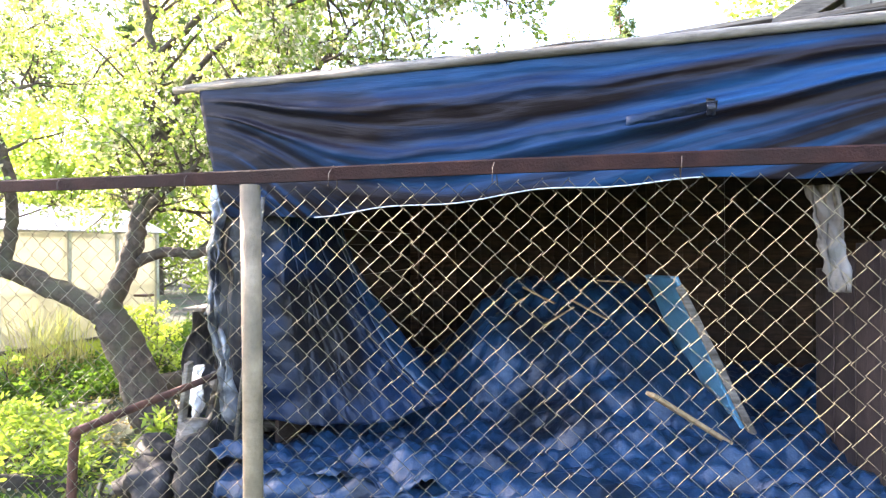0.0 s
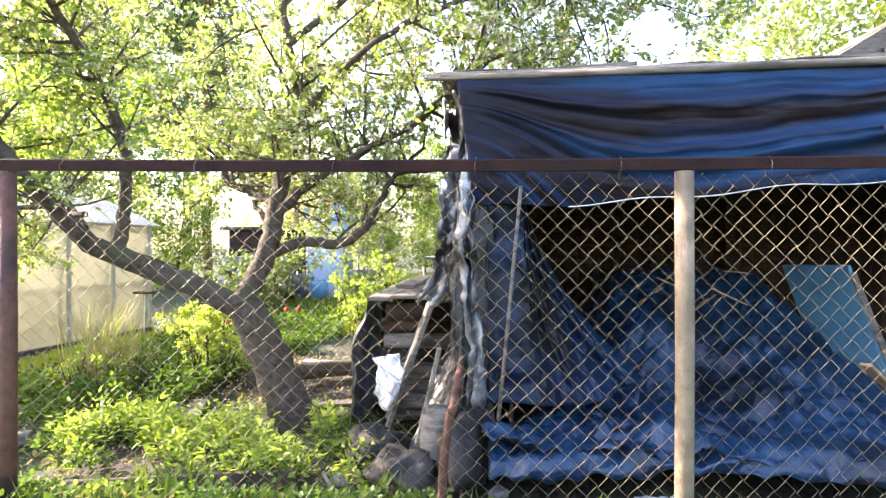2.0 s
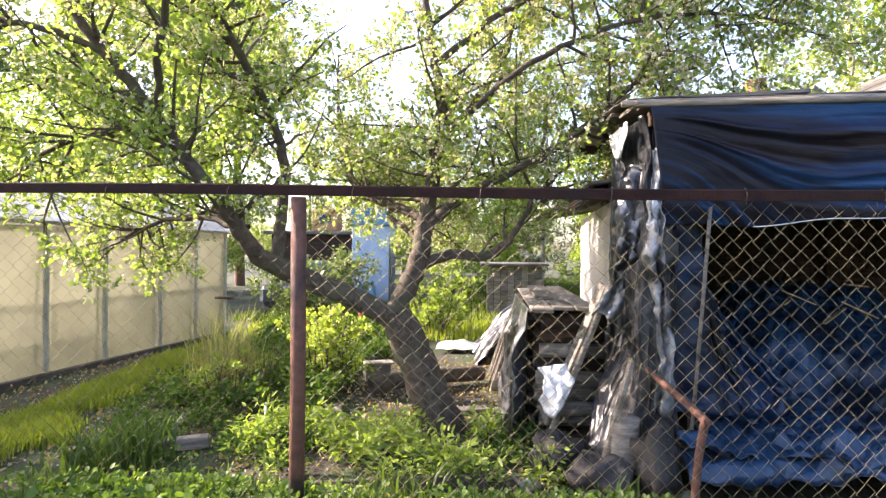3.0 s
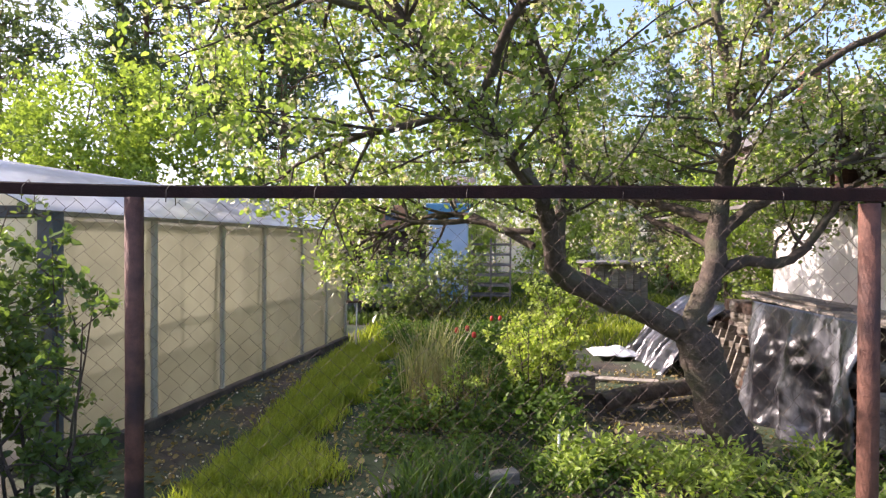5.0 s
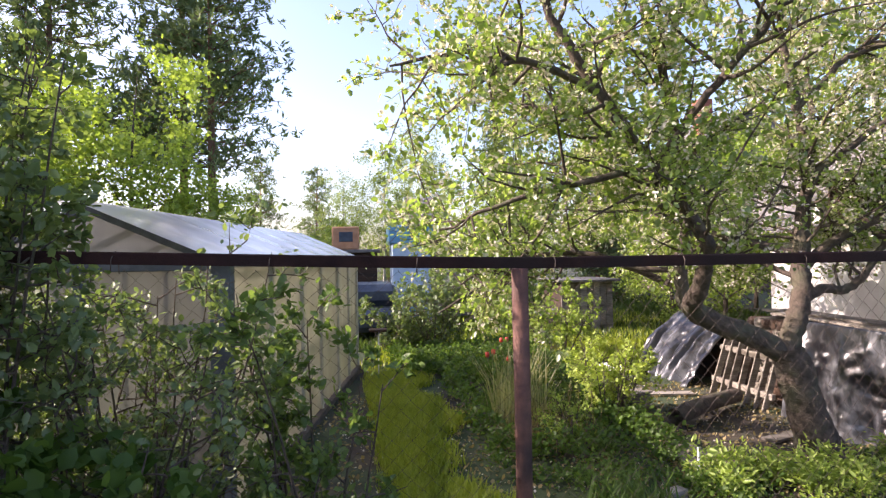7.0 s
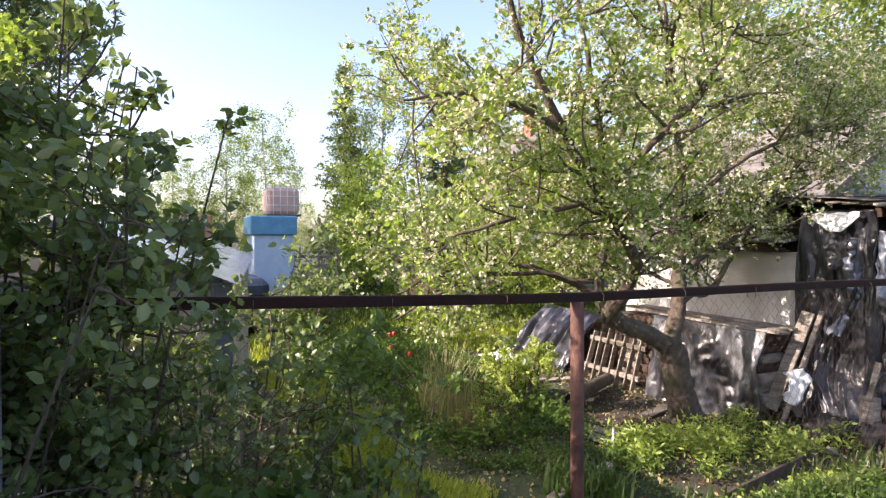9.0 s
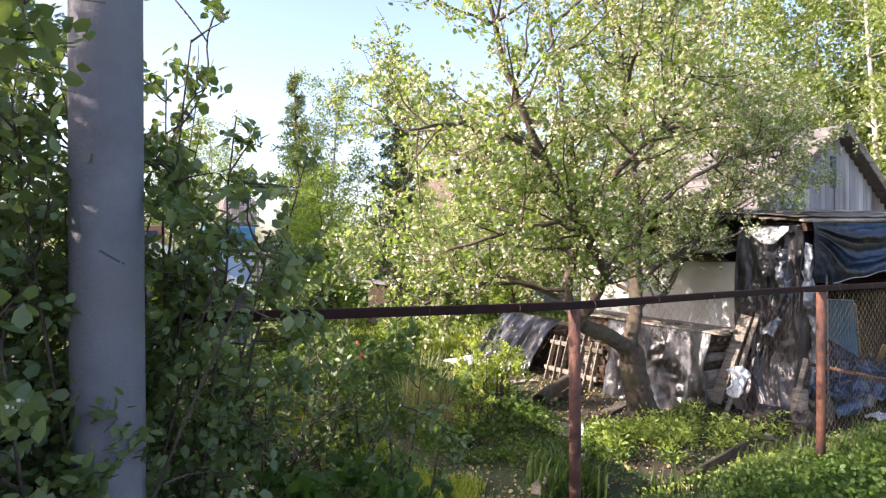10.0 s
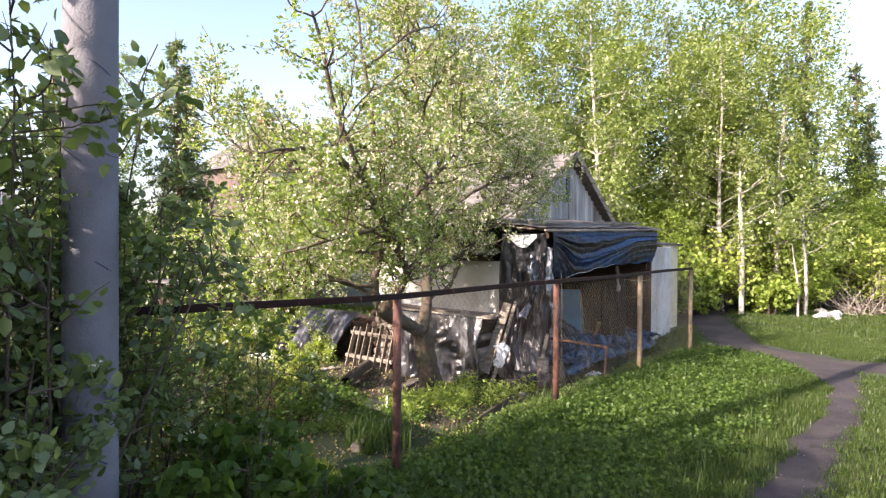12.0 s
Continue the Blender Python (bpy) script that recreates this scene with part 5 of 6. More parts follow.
RAG = lambda y: 0.16 * np.sin(y * 2.3 + 1) + 0.1 * np.sin(y * 5.7) + 0.05 * np.sin(y * 13)
LAWN = lambda x, y, g: (blend(x, -6.5 - 0.03 * (y - 2), -6.2 - 0.03 * (y - 2)) * (1 - blend(x + RAG(y), -6.0 + 0.02 * (y - 2), -5.55 + 0.0 * y)) * (1 - blend(y, 6.2, 7.6)) > g.random(len(x)))
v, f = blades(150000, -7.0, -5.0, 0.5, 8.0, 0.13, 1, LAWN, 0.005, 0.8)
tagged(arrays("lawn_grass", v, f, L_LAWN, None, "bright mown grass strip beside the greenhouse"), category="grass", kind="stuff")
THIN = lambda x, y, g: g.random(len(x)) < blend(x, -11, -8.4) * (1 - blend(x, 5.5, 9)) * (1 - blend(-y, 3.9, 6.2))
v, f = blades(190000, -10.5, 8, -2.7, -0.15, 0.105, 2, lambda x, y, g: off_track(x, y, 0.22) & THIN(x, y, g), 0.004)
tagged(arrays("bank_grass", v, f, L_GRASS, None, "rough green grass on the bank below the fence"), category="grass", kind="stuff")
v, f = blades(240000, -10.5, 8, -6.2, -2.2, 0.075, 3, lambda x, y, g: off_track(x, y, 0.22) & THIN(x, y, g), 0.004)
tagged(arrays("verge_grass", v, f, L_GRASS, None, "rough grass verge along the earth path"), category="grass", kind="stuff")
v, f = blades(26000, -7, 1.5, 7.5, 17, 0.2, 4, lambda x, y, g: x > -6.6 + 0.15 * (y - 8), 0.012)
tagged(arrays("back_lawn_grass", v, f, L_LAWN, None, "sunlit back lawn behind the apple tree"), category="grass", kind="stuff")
v, f = blades(80000, 3.0, 17, -6.5, 1.3, 0.09, 6, lambda x, y, g: off_track(x, y, 0.3), 0.008)
tagged(arrays("corner_grass", v, f, L_GRASS, None, "grass by the bend of the path"), category="grass", kind="stuff")


def herbs(n, x0, x1, y0, y1, height, leaf, seed, keep=None, per=16, wide=0.6):
    """Low leafy plants: a few stems with whorls of leaves each."""
    g = np.random.default_rng(seed)
    x, y = g.uniform(x0, x1, n), g.uniform(y0, y1, n)
    if keep is not None:
        k = keep(x, y, g)
        x, y = x[k], y[k]
    n = len(x)
    h = height * g.uniform(0.45, 1.15, n)
    z = ground_z(x, y)
    t = g.uniform(0.25, 1.0, (n, per))
    px = x[:, None] + g.normal(size=(n, per)) * 0.05
    py = y[:, None] + g.normal(size=(n, per)) * 0.05
    at = np.stack([px, py, z[:, None] + t * h[:, None]], -1).reshape(-1, 3)
    aim = np.stack([px - x[:, None], py - y[:, None], 0.02 + 0 * px], -1).reshape(-1, 3) * 14
    return leaf_arrays(at, leaf, aim, 0.5, wide, rng=g)


CLUMP = lambda x, y: np.sin(x * 4.3 + 1.2 * np.sin(y * 3)) * np.cos(y * 4.1 + 1.4 * np.sin(x * 2.2)) + 0.5 * np.sin(x * 9 + y * 7)
BED = lambda x, y, g: (CLUMP(x, y) > 0.1) & (y > 1.1) & ~((x < -4.9) & (y < 1.7)) & (x > -5.45) & ~((y > 0.62) & (y < 1.12) & (x < -1.9) & (x > -4.1)) & (g.random(len(x)) < 0.2 + 0.8 * (np.sin(x * 2.1 + 1) * np.cos(y * 1.9) > -0.2)) & ~((x > -3.8) & (x < -1.3) & (y > 2.2))
v, f = herbs(2600, -6.2, -1.35, 0.15, 3.2, 0.17, 0.036, 11, BED, 20)
tagged(arrays("ground_herbs", v, f, L_HERB, None, "knee-high green herbs covering the flower bed"), category="plants", kind="stuff")
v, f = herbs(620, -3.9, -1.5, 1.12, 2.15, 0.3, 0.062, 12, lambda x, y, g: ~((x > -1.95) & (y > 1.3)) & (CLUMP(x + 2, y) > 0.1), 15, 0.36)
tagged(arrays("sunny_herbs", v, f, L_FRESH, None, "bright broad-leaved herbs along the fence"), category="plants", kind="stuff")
v, f = herbs(3000, -6.4, -3.2, 2.6, 9.5, 0.3, 0.055, 13, lambda x, y, g: (x > -5.4 - 0.7 * blend(y, 6, 8)) & (CLUMP(x, y * 0.8) > -0.5) & ~((x > -3.6) & (y < 5.5)))
tagged(arrays("bed_herbs", v, f, L_HERB, None, "green plants in the far flower bed"), category="plants", kind="stuff")
v, f = herbs(8600, -8.2, 3.2, -2.45, -0.25, 0.16, 0.042, 14, lambda x, y, g: (g.random(len(x)) < 1 - blend(-y + 0.25 * CLUMP(x * 0.6, y), 1.2, 2.3)) & off_track(x, y, 0.3), 13, 0.75)
tagged(arrays("bank_herbs", v, f, L_HERB, None, "low goutweed leaves on the bank"), category="plants", kind="stuff")
v, f = blades(300, -5.2, -4.7, 3.4, 4.1, 0.9, 15, None, 0.006, 0.55)
tagged(arrays("reed_grass", v, f, L_REED, None, "tall arching ornamental grass clump"), category="grass", kind="stuff")
v, f = blades(800, -4.6, -1.2, 0.3, 1.0, 0.24, 16, lambda x, y, g: (np.sin(x * 4.3) * np.cos(y * 4 + x) > 0.35) | (np.hypot(x + 3.7, y - 0.62) < 0.16), 0.010, 0.6)
tagged(arrays("day_lily_leaves", v, f, L_GRASS, None, "strap-shaped lily leaves by the fence"), category="plants", kind="stuff")
v, f = blades(900, -5.15, -4.3, 0.9, 1.75, 0.3, 18, lambda x, y, g: np.hypot((x + 4.72) / 0.4, (y - 1.35) / 0.38) < g.uniform(0.5, 1.05, len(x)), 0.014, 0.75)
tagged(arrays("peony_leaves", v, f, L_HERB, None, "lush dark green leaf clump at the bed edge"), category="plants", kind="stuff")
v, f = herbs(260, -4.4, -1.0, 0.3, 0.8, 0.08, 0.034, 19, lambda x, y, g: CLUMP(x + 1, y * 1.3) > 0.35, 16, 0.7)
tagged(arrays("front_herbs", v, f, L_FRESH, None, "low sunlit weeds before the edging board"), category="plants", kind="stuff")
v, f = herbs(2600, -8.2, 3.0, -0.3, 0.32, 0.085, 0.034, 20, lambda x, y, g: CLUMP(x * 1.4, y * 2) > -0.15 - 0.6 * (y < -0.1), 12, 0.7)
tagged(arrays("fence_weeds", v, f, L_HERB, None, "low weeds along the foot of the fence"), category="plants", kind="stuff")
v, f = blades(9000, -8.2, 3.0, -0.2, 0.3, 0.1, 23, lambda x, y, g: CLUMP(x * 1.2 + 3, y * 2) > 0.0, 0.005)
tagged(arrays("fence_grass", v, f, L_GRASS, None, "thin grass along the foot of the fence"), category="grass", kind="stuff")
v, f = blades(16000, -8.0, 5.0, -2.2, -0.2, 0.24, 27, lambda x, y, g: off_track(x, y, 0.4) & (CLUMP(x * 0.5 + 1, y * 0.7) > -0.2), 0.004, 0.7)
tagged(arrays("tall_bank_grass", v, f, L_GRASS, None, "taller loose grass among the bank herbs"), category="grass", kind="stuff")
v, f = blades(500, -5.1, -4.3, 2.9, 3.9, 0.5, 17, None, 0.003, 0.3)
tagged(arrays("dry_stalks", v, f, L_DRY, None, "dry brown stalks of last year"), category="plants", kind="stuff")
g = np.random.default_rng(9)
c = np.stack([g.uniform(-7.3, -1.2, 5200), g.uniform(0.2, 5.5, 5200)], -1)
c = np.column_stack([c, ground_z(c[:, 0], c[:, 1]) + 0.012])
tagged(arrays("leaf_litter", *leaf_arrays(c, 0.045, np.tile((0.3, 0, 0.02), (5200, 1)), 0.5, 0.7, rng=g), L_DRY, None, "pale fallen leaves on the soil"), category="leaf litter", kind="stuff")
v, f = blades(60000, -26, 26, -22, -4.5, 0.13, 7, None, 0.016)
tagged(arrays("meadow_grass", v, f, L_GRASS, None, "rough meadow grass beyond the path"), category="grass", kind="stuff")
v, f = blades(50000, -7.5, 5, 9.5, 30, 0.2, 8, None, 0.02)
tagged(arrays("far_garden_grass", v, f, L_GRASS, None, "uncut grass behind the gardens"), category="grass", kind="stuff")
g = np.random.default_rng(19)
c = np.stack([g.uniform(-7.4, -1.4, 1600), g.uniform(0.1, 6.0, 1600)], -1)
c = np.column_stack([c, ground_z(c[:, 0], c[:, 1]) + 0.014])
tagged(arrays("fallen_petals", *leaf_arrays(c, 0.02, np.tile((0.3, 0, 0.02), (1600, 1)), 0.5, 0.9, rng=g), L_BLOSSOM, None, "white blossom petals fallen on the soil"), category="petals", kind="stuff")

# ---- woodpile and junk beside the shed ----
rnd = random.Random(11)
pile = thing("woodpile", (-1.5, 3.3, gz(-1.5, 3.3)), 0, "stacked firewood logs and boards along the house wall", "woodpile")
winv = Matrix.Translation((1.5, -3.3, -gz(-1.5, 3.3)))
z = -0.2
row = 0
while z < 0.76:
    y = 2.1 + 0.06 * (row % 2)
    while y < 4.55:
        r = rnd.uniform(0.05, 0.075)
        x0, x1 = -1.60 + rnd.uniform(-0.05, 0.05), -1.06
        n = rnd.choice((6, 7, 8))
        v, f = tube_arrays([(x0, y, z), (x0 + 0.003, y, z), (x1, y + rnd.uniform(-0.02, 0.02), z), (x1 + 0.003, y, z)], [0.001, r, r, 0.001], n, 0.2)
        arrays("log", v, f, M_WOOD if rnd.random() < 0.6 else M_DARKWOOD, pile).matrix_parent_inverse = winv
        y += r * 2
    z += 0.118
    row += 1
for k, (x, y0, y1, zz) in enumerate(((-1.60, 1.80, 4.1, 0.86), (-1.42, 1.95, 4.5, 0.865), (-1.24, 1.9, 4.4, 0.87), (-1.5, 2.6, 4.0, 0.898))):
    tagged(part("board", beam(bmesh.new(), (x, y0, zz), (x + 0.04, y1, zz + 0.02), 0.17, 0.028), M_WOOD, None, "grey weathered board laid over the woodpile"), category="board", group="boards on the woodpile")


def drape(y0, y1, top_x, top_z, foot_x, foot_z, seed, folds):
    def fn(u, v):
        y = y0 + (y1 - y0) * u
        w = 0.02 * fold(u * folds * 2.4 + 3 * v, 0.8) + 0.07 * fold(u * folds + 1.8 * wrinkle(u * 2, v * 1.2, 1.5, seed), 0.9) + 0.035 * wrinkle(u * 3, v * 2, 1.6, seed + 2) + 0.012 * wrinkle(u * 10, v * 7, 1.6, seed + 4)
        return top_x + (foot_x - top_x) * v ** 0.7 - w * blend(v, 0, 0.3), y + 0.03 * np.sin(5 * v + u * 9), top_z + (foot_z - top_z) * v - 0.05 * np.sin(u * folds * 0.5) * v
    return fn


tagged(cloth("plastic_film", drape(1.95, 3.7, -1.70, 0.86, -1.80, -0.3, 3, 16), 90, 60, M_SILVER, None, "crumpled silvery and black film draped over the woodpile", 0.003), category="plastic film")
tagged(cloth("plastic_film", drape(5.25, 6.9, -1.2, 0.66, -2.1, -0.26, 8, 34), 90, 50, M_SILVER, None, "striped silvery film over a second stack", 0.003), category="plastic film")
# plain block standing in for the low timber stack under the film
tagged(part("wooden_chest", box(bmesh.new(), (-1.38, 5.35, -0.3), (-0.5, 6.8, 0.5), None, 0.05), M_DARKWOOD, None, "low dark timber stack under silvery film, made as one block"), category="chest")
# pallet leaning on the logs
pal = thing("pallet", (-2.0, 4.35, gz(-2.0, 4.35)), 0, "grey broken pallet leaning against the woodpile", "pallet")
pinv = Matrix.Translation((2.0, -4.35, -gz(-2.0, 4.35)))
for k in range(7):
    y = 3.85 + 0.175 * k + rnd.uniform(-0.02, 0.02)
    ob = part("slat", beam(bmesh.new(), (-1.93, y, gz(-1.93, y) - 0.02), (-1.68, y + rnd.uniform(-0.06, 0.06), 0.5 + rnd.uniform(-0.06, 0.05)), 0.09, 0.02, 0.003, 1.57), M_WOOD, pal)
    ob.matrix_parent_inverse = pinv
for t in (0.25, 0.8):
    ob = part("crossbar", beam(bmesh.new(), (-1.91 + 0.25 * t, 3.8, -0.26 + 0.76 * t), (-1.91 + 0.25 * t, 5.0, -0.26 + 0.76 * t), 0.05, 0.07, 0.004), M_WOOD, pal)
    ob.matrix_parent_inverse = pinv
# leaning planks at the shed corner
for a, b2, w, h in (((-1.56, 2.0, -0.05), (-1.13, 1.84, 1.07), 0.15, 0.03), ((-1.60, 1.86, -0.28), (-1.10, 1.70, 1.10), 0.055, 0.035), ((-1.3, 1.2, -0.25), (-1.1, 1.1, 0.62), 0.06, 0.03)):
    tagged(part("plank", beam(bmesh.new(), a, b2, w, h, 0.005, 0.5), M_WOOD, None, "grey weathered plank leaning on the shed side"), category="plank", group="planks leaning on the shed")
tagged(cloth("plastic_sheet", lambda u, v: (-1.64 + 0.2 * u + 0.05 * np.sin(3 * v) - 0.03 * wrinkle(u, v, 3, 2), 1.80 - 0.1 * u - 0.06 * np.sin(np.pi * v) + 0.05 * wrinkle(u, v, 3, 5), 0.42 - 0.25 * v - 0.14 * np.sin(np.pi * u) * v + 0.06 * u), 20, 18, M_WHITECLOTH, None, "white plastic sheet slung over a plank end", 0.006), category="plastic sheet")
tagged(cloth("plastic_sheet", lambda u, v: (-1.09 + 0.02 * wrinkle(u * 3, v * 2, 2, 4), 1.32 + 0.52 * u, 2.22 - (0.05 + 0.17 * np.sin(np.pi * u)) * v + 0.02 * wrinkle(u * 2, v * 2, 2, 5)), 20, 10, M_WHITECLOTH, None, "white plastic scrap under the roof corner", 0.004), category="plastic sheet")
fr = tagged(tube("pipe_frame", smooth_line([(-1.03, 0.17, gz(-1.03, 0.17) - 0.05), (-1.02, 0.165, 0.25), (-0.99, 0.16, 0.47), (-0.98, 0.2, 0.495), (-0.97, 0.85, 0.52), (-0.96, 1.50, 0.54), (-0.96, 1.54, 0.5), (-0.97, 1.55, 0.1), (-0.98, 1.56, -0.25)], 4), 0.021, M_RUST, None, 10, "bent rusty pipe frame standing behind the fence"), category="pipe frame")
st = arrays("stump", *tube_arrays([(-1.13, 1.16, -0.3), (-1.13, 1.16, 0.12), (-1.12, 1.16, 0.24), (-1.12, 1.16, 0.242)], [0.1, 0.095, 0.085, 0.001], 12, 0.22), M_WOOD, None, "yellowish cut log standing upright", False)
tagged(st, category="log")


def lump(name, at, size, material, label, category, seed, amp=0.25):
    bm = bmesh.new()
    bmesh.ops.create_icosphere(bm, subdivisions=3, radius=1)
    for vtx in bm.verts:
        q = vtx.co.copy()
        q *= 1 + amp * noise.noise(q * 1.7 + Vector((seed, 0, 0))) + 0.4 * amp * noise.noise(q * 4.5 + Vector((0, seed, 0)))
        vtx.co = (at[0] + q.x * size[0], at[1] + q.y * size[1], at[2] + max(q.z, -0.75) * size[2])
    return tagged(part(name, bm, material, None, label, True), category=category)


lump("sack", (-0.98, 0.98, 0.0), (0.15, 0.12, 0.22), M_SACK, "slumped grey plastic sack against the shed corner", "sack", 3, 0.6)
lump("sack", (-1.3, 1.02, -0.1), (0.2, 0.14, 0.12), M_SACK, "crumpled dark sack on the ground", "sack", 5, 0.6)
lump("sack", (-1.5, 1.35, -0.1), (0.22, 0.18, 0.17), M_SACK, "dark plastic bundle beside the planks", "sack", 9, 0.6)
for k in range(16):
    x, y = rnd.uniform(-1.75, -0.7), rnd.uniform(0.55, 1.2)
    s = rnd.uniform(0.03, 0.075)
    tagged(lump("stone", (x, y, gz(x, y) + s * 0.3), (s, s * 0.8, s * 0.6), M_STONE, "small grey rubble stone by the shed", "stone", k), group="rubble by the shed")
for k in range(7):
    x, y = rnd.uniform(-1.7, -0.9), rnd.uniform(0.6, 1.5)
    a = rnd.uniform(0, 3.1)
    tagged(part("stick", beam(bmesh.new(), (x, y, gz(x, y) + 0.02), (x + 0.3 * math.cos(a), y + 0.3 * math.sin(a), gz(x, y) + 0.1), 0.02, 0.02, 0.003), M_WOOD, None, "broken grey stick on the rubble"), category="stick", group="sticks on the rubble")
# rubble and boards on the shed roof
for k in range(11):
    x, y = rnd.uniform(-1.0, 4.2), rnd.uniform(1.2, 2.2)
    a = rnd.uniform(-0.25, 0.25)
    L = rnd.uniform(0.5, 1.4)
    tagged(part("board", beam(bmesh.new(), (x, y, roof_z(x, y) + 0.11), (x + L * math.cos(a), y + L * math.sin(a), roof_z(x + L, y) + 0.12), 0.1, 0.025, 0.003), M_WOOD, None, "loose grey board on the shed roof"), category="board", group="boards on the shed roof")
for k in range(5):
    y = 2.3 + 0.05 * k
    tagged(part("board", beam(bmesh.new(), (-1.09 + 0.01 * k, y - 0.15, 1.775 + 0.03 * k), (-1.05, y + 1.4, 1.78 + 0.03 * k), 0.12, 0.025, 0.003), M_DARKWOOD, None, "stacked dark board under the eaves"), category="board", group="boards under the eaves")

# ---- garden floor ----
lg = tagged(arrays("log", *tube_arrays(smooth_line([(-3.25, 3.5, -0.14), (-2.8, 3.75, -0.1), (-2.05, 4.2, -0.12)], 5), np.linspace(0.1, 0.085, 11), 12, 0.14), M_BARK, None, "old bark-covered log lying on the ground", True), category="log")
bx = thing("wooden_box", (-3.32, 4.3, gz(-3.3, 4.3)), 20, "open grey wooden box on the soil", "box")
for lo, hi in (((-0.15, -0.1, 0), (0.15, -0.085, 0.2)), ((-0.15, 0.085, 0), (0.15, 0.1, 0.2)), ((-0.15, -0.084, 0), (-0.135, 0.084, 0.2)), ((-0.15, -0.1, 0.201), (0.2, 0.12, 0.218))):
    part("side", box(bmesh.new(), lo, hi, None, 0.002), M_WOOD, bx)
part("back", box(bmesh.new(), (0.1, -0.084, 0.0), (0.12, 0.084, 0.2), None, 0.002), M_CAR, bx)
for k, (a, b2) in enumerate((((-3.55, 3.05), (-3.35, 2.35)), ((-3.72, 2.9), (-3.6, 2.2)), ((-3.1, 4.9), (-2.3, 4.75)), ((-2.6, 2.9), (-2.0, 3.1)))):
    tagged(part("board", beam(bmesh.new(), (*a, gz(*a) + 0.025), (*b2, gz(*b2) + 0.03), 0.16, 0.03, 0.005), M_WOOD, None, "grey board laid as a stepping plank on the soil"), category="board", group="boards on the garden soil")
tagged(part("edging_board", beam(bmesh.new(), (-3.75, 0.85, -0.27), (-2.01, 1.17, -0.255), 0.035, 0.17), M_BASE, None, "dark rotten edging board of the flower bed"), category="edging board")
tagged(part("edging_board", beam(bmesh.new(), (-5.1, 1.35, -0.2), (-4.2, 1.7, -0.18), 0.1, 0.09), M_WOOD, None, "short grey timber edging the flower bed"), category="edging board")
tagged(tube("stake", [(-3.87, 2.03, -0.3), (-3.865, 2.03, 0.04)], 0.011, M_WHITECLOTH, None, 8, "short white plastic stake in the bed"), category="stake")
sk = thing("bird_feeder", (-6.35, 6.9, gz(-6.35, 6.9)), 0, "small tray on a thin pale stake by the greenhouse", "bird feeder")
tube("stake", [(0, 0, -0.1), (0.01, 0, 0.75)], 0.012, M_WHITECLOTH, sk, 8)
part("tray", box(bmesh.new(), (-0.14, -0.1, 0.751), (0.14, 0.1, 0.79), None, 0.008), M_DARKWOOD, sk)
tagged(cloth("plastic_sheet", lambda u, v: (-2.75 + 0.7 * u, 6.3 + 0.6 * v, -0.2 + 0.1 * np.sin(np.pi * u) * np.sin(np.pi * v) + 0.03 * wrinkle(u * 2, v * 2, 2, 5)), 20, 18, M_WHITECLOTH, None, "pale blue-white sheet lying in the garden", 0.004), category="plastic sheet")
for k, (x, y) in enumerate(((-4.75, 6.2), (-4.6, 6.45), (-4.2, 7.6), (-4.05, 7.8), (-4.5, 5.9))):
    z = gz(x, y)
    tl = thing("tulip", (x, y, z), 0, "red tulip on a green stem in the bed", "flower", "tulips")
    tube("stem", [(0, 0, 0), (0.01, 0, 0.36)], 0.005, L_GRASS, tl, 5)
    if k == 0:
        M_TULIP = surface("red_petals", (0.45, 0.03, 0.02), (0.65, 0.08, 0.04), 20, 0.6, 0, 0.1, 80)
    arrays("bloom", *tube_arrays([(0.01, 0, 0.36), (0.01, 0, 0.38), (0.01, 0, 0.42), (0.01, 0, 0.45)], [0.004, 0.03, 0.034, 0.02], 8, 0.1), M_TULIP, tl, "red bloom", True)
for k in range(9):
    x, y = 13.2 + rnd.uniform(-0.9, 0.9), -1.5 + rnd.uniform(-0.35, 0.35)
    s = rnd.uniform(0.1, 0.22)
    tagged(lump("boulder", (x, y, gz(x, y) + s * 0.35), (s, s * 0.85, s * 0.7), M_STONE, "pale grey stone heaped by the lane", "stone", 30 + k), group="stones by the lane")
g = np.random.default_rng(77)
brush = [grow(g, (15.2 + g.normal() * 0.6, -2.2 + g.normal() * 0.5, gz(15, -2)), (g.normal(), g.normal(), 0.8), g.uniform(0.8, 1.9), 0.02, 6, 0.16, -0.05) for _ in range(90)]
tagged(arrays("brush_pile", *join_arrays([tube_arrays(p, r, 4) for p, r in brush]), M_WOOD, None, "heap of bare grey cut branches"), category="brushwood", kind="stuff")
# bare white birch stems by the lane
for x, y, h, lean, r in ((11.6, 0.75, 5.0, 0.35, 0.085), (12.9, -0.9, 3.4, 0.5, 0.06), (12.4, -0.75, 2.4, -0.3, 0.035)):
    bs = thing("young_birch", (x, y, gz(x, y)), 0, "thin leaning white birch stem by the path", "tree", "birch stems by the path")
    line = smooth_line([(0, 0, -0.2, r), (0.1 * lean, 0, h * 0.4, r * 0.9), (0.4 * lean, 0.1, h * 0.75, r * 0.7), (lean, 0.15, h, r * 0.3)], 6)
    arrays("trunk", *tube_arrays(line[:, :3], line[:, 3], 9, 0.06), M_BIRCH, bs, "", True)
    tws = [grow(g, line[i, :3], (g.normal(), g.normal(), 0.7), 0.9 * r / 0.06, r * 0.3, 5, 0.15, 0.03) for i in (9, 11, 13, 15, 16, 17)]
    arrays("branchwork", *join_arrays([tube_arrays(p, q, 4) for p, q in tws]), M_BIRCH, bs, "", True)
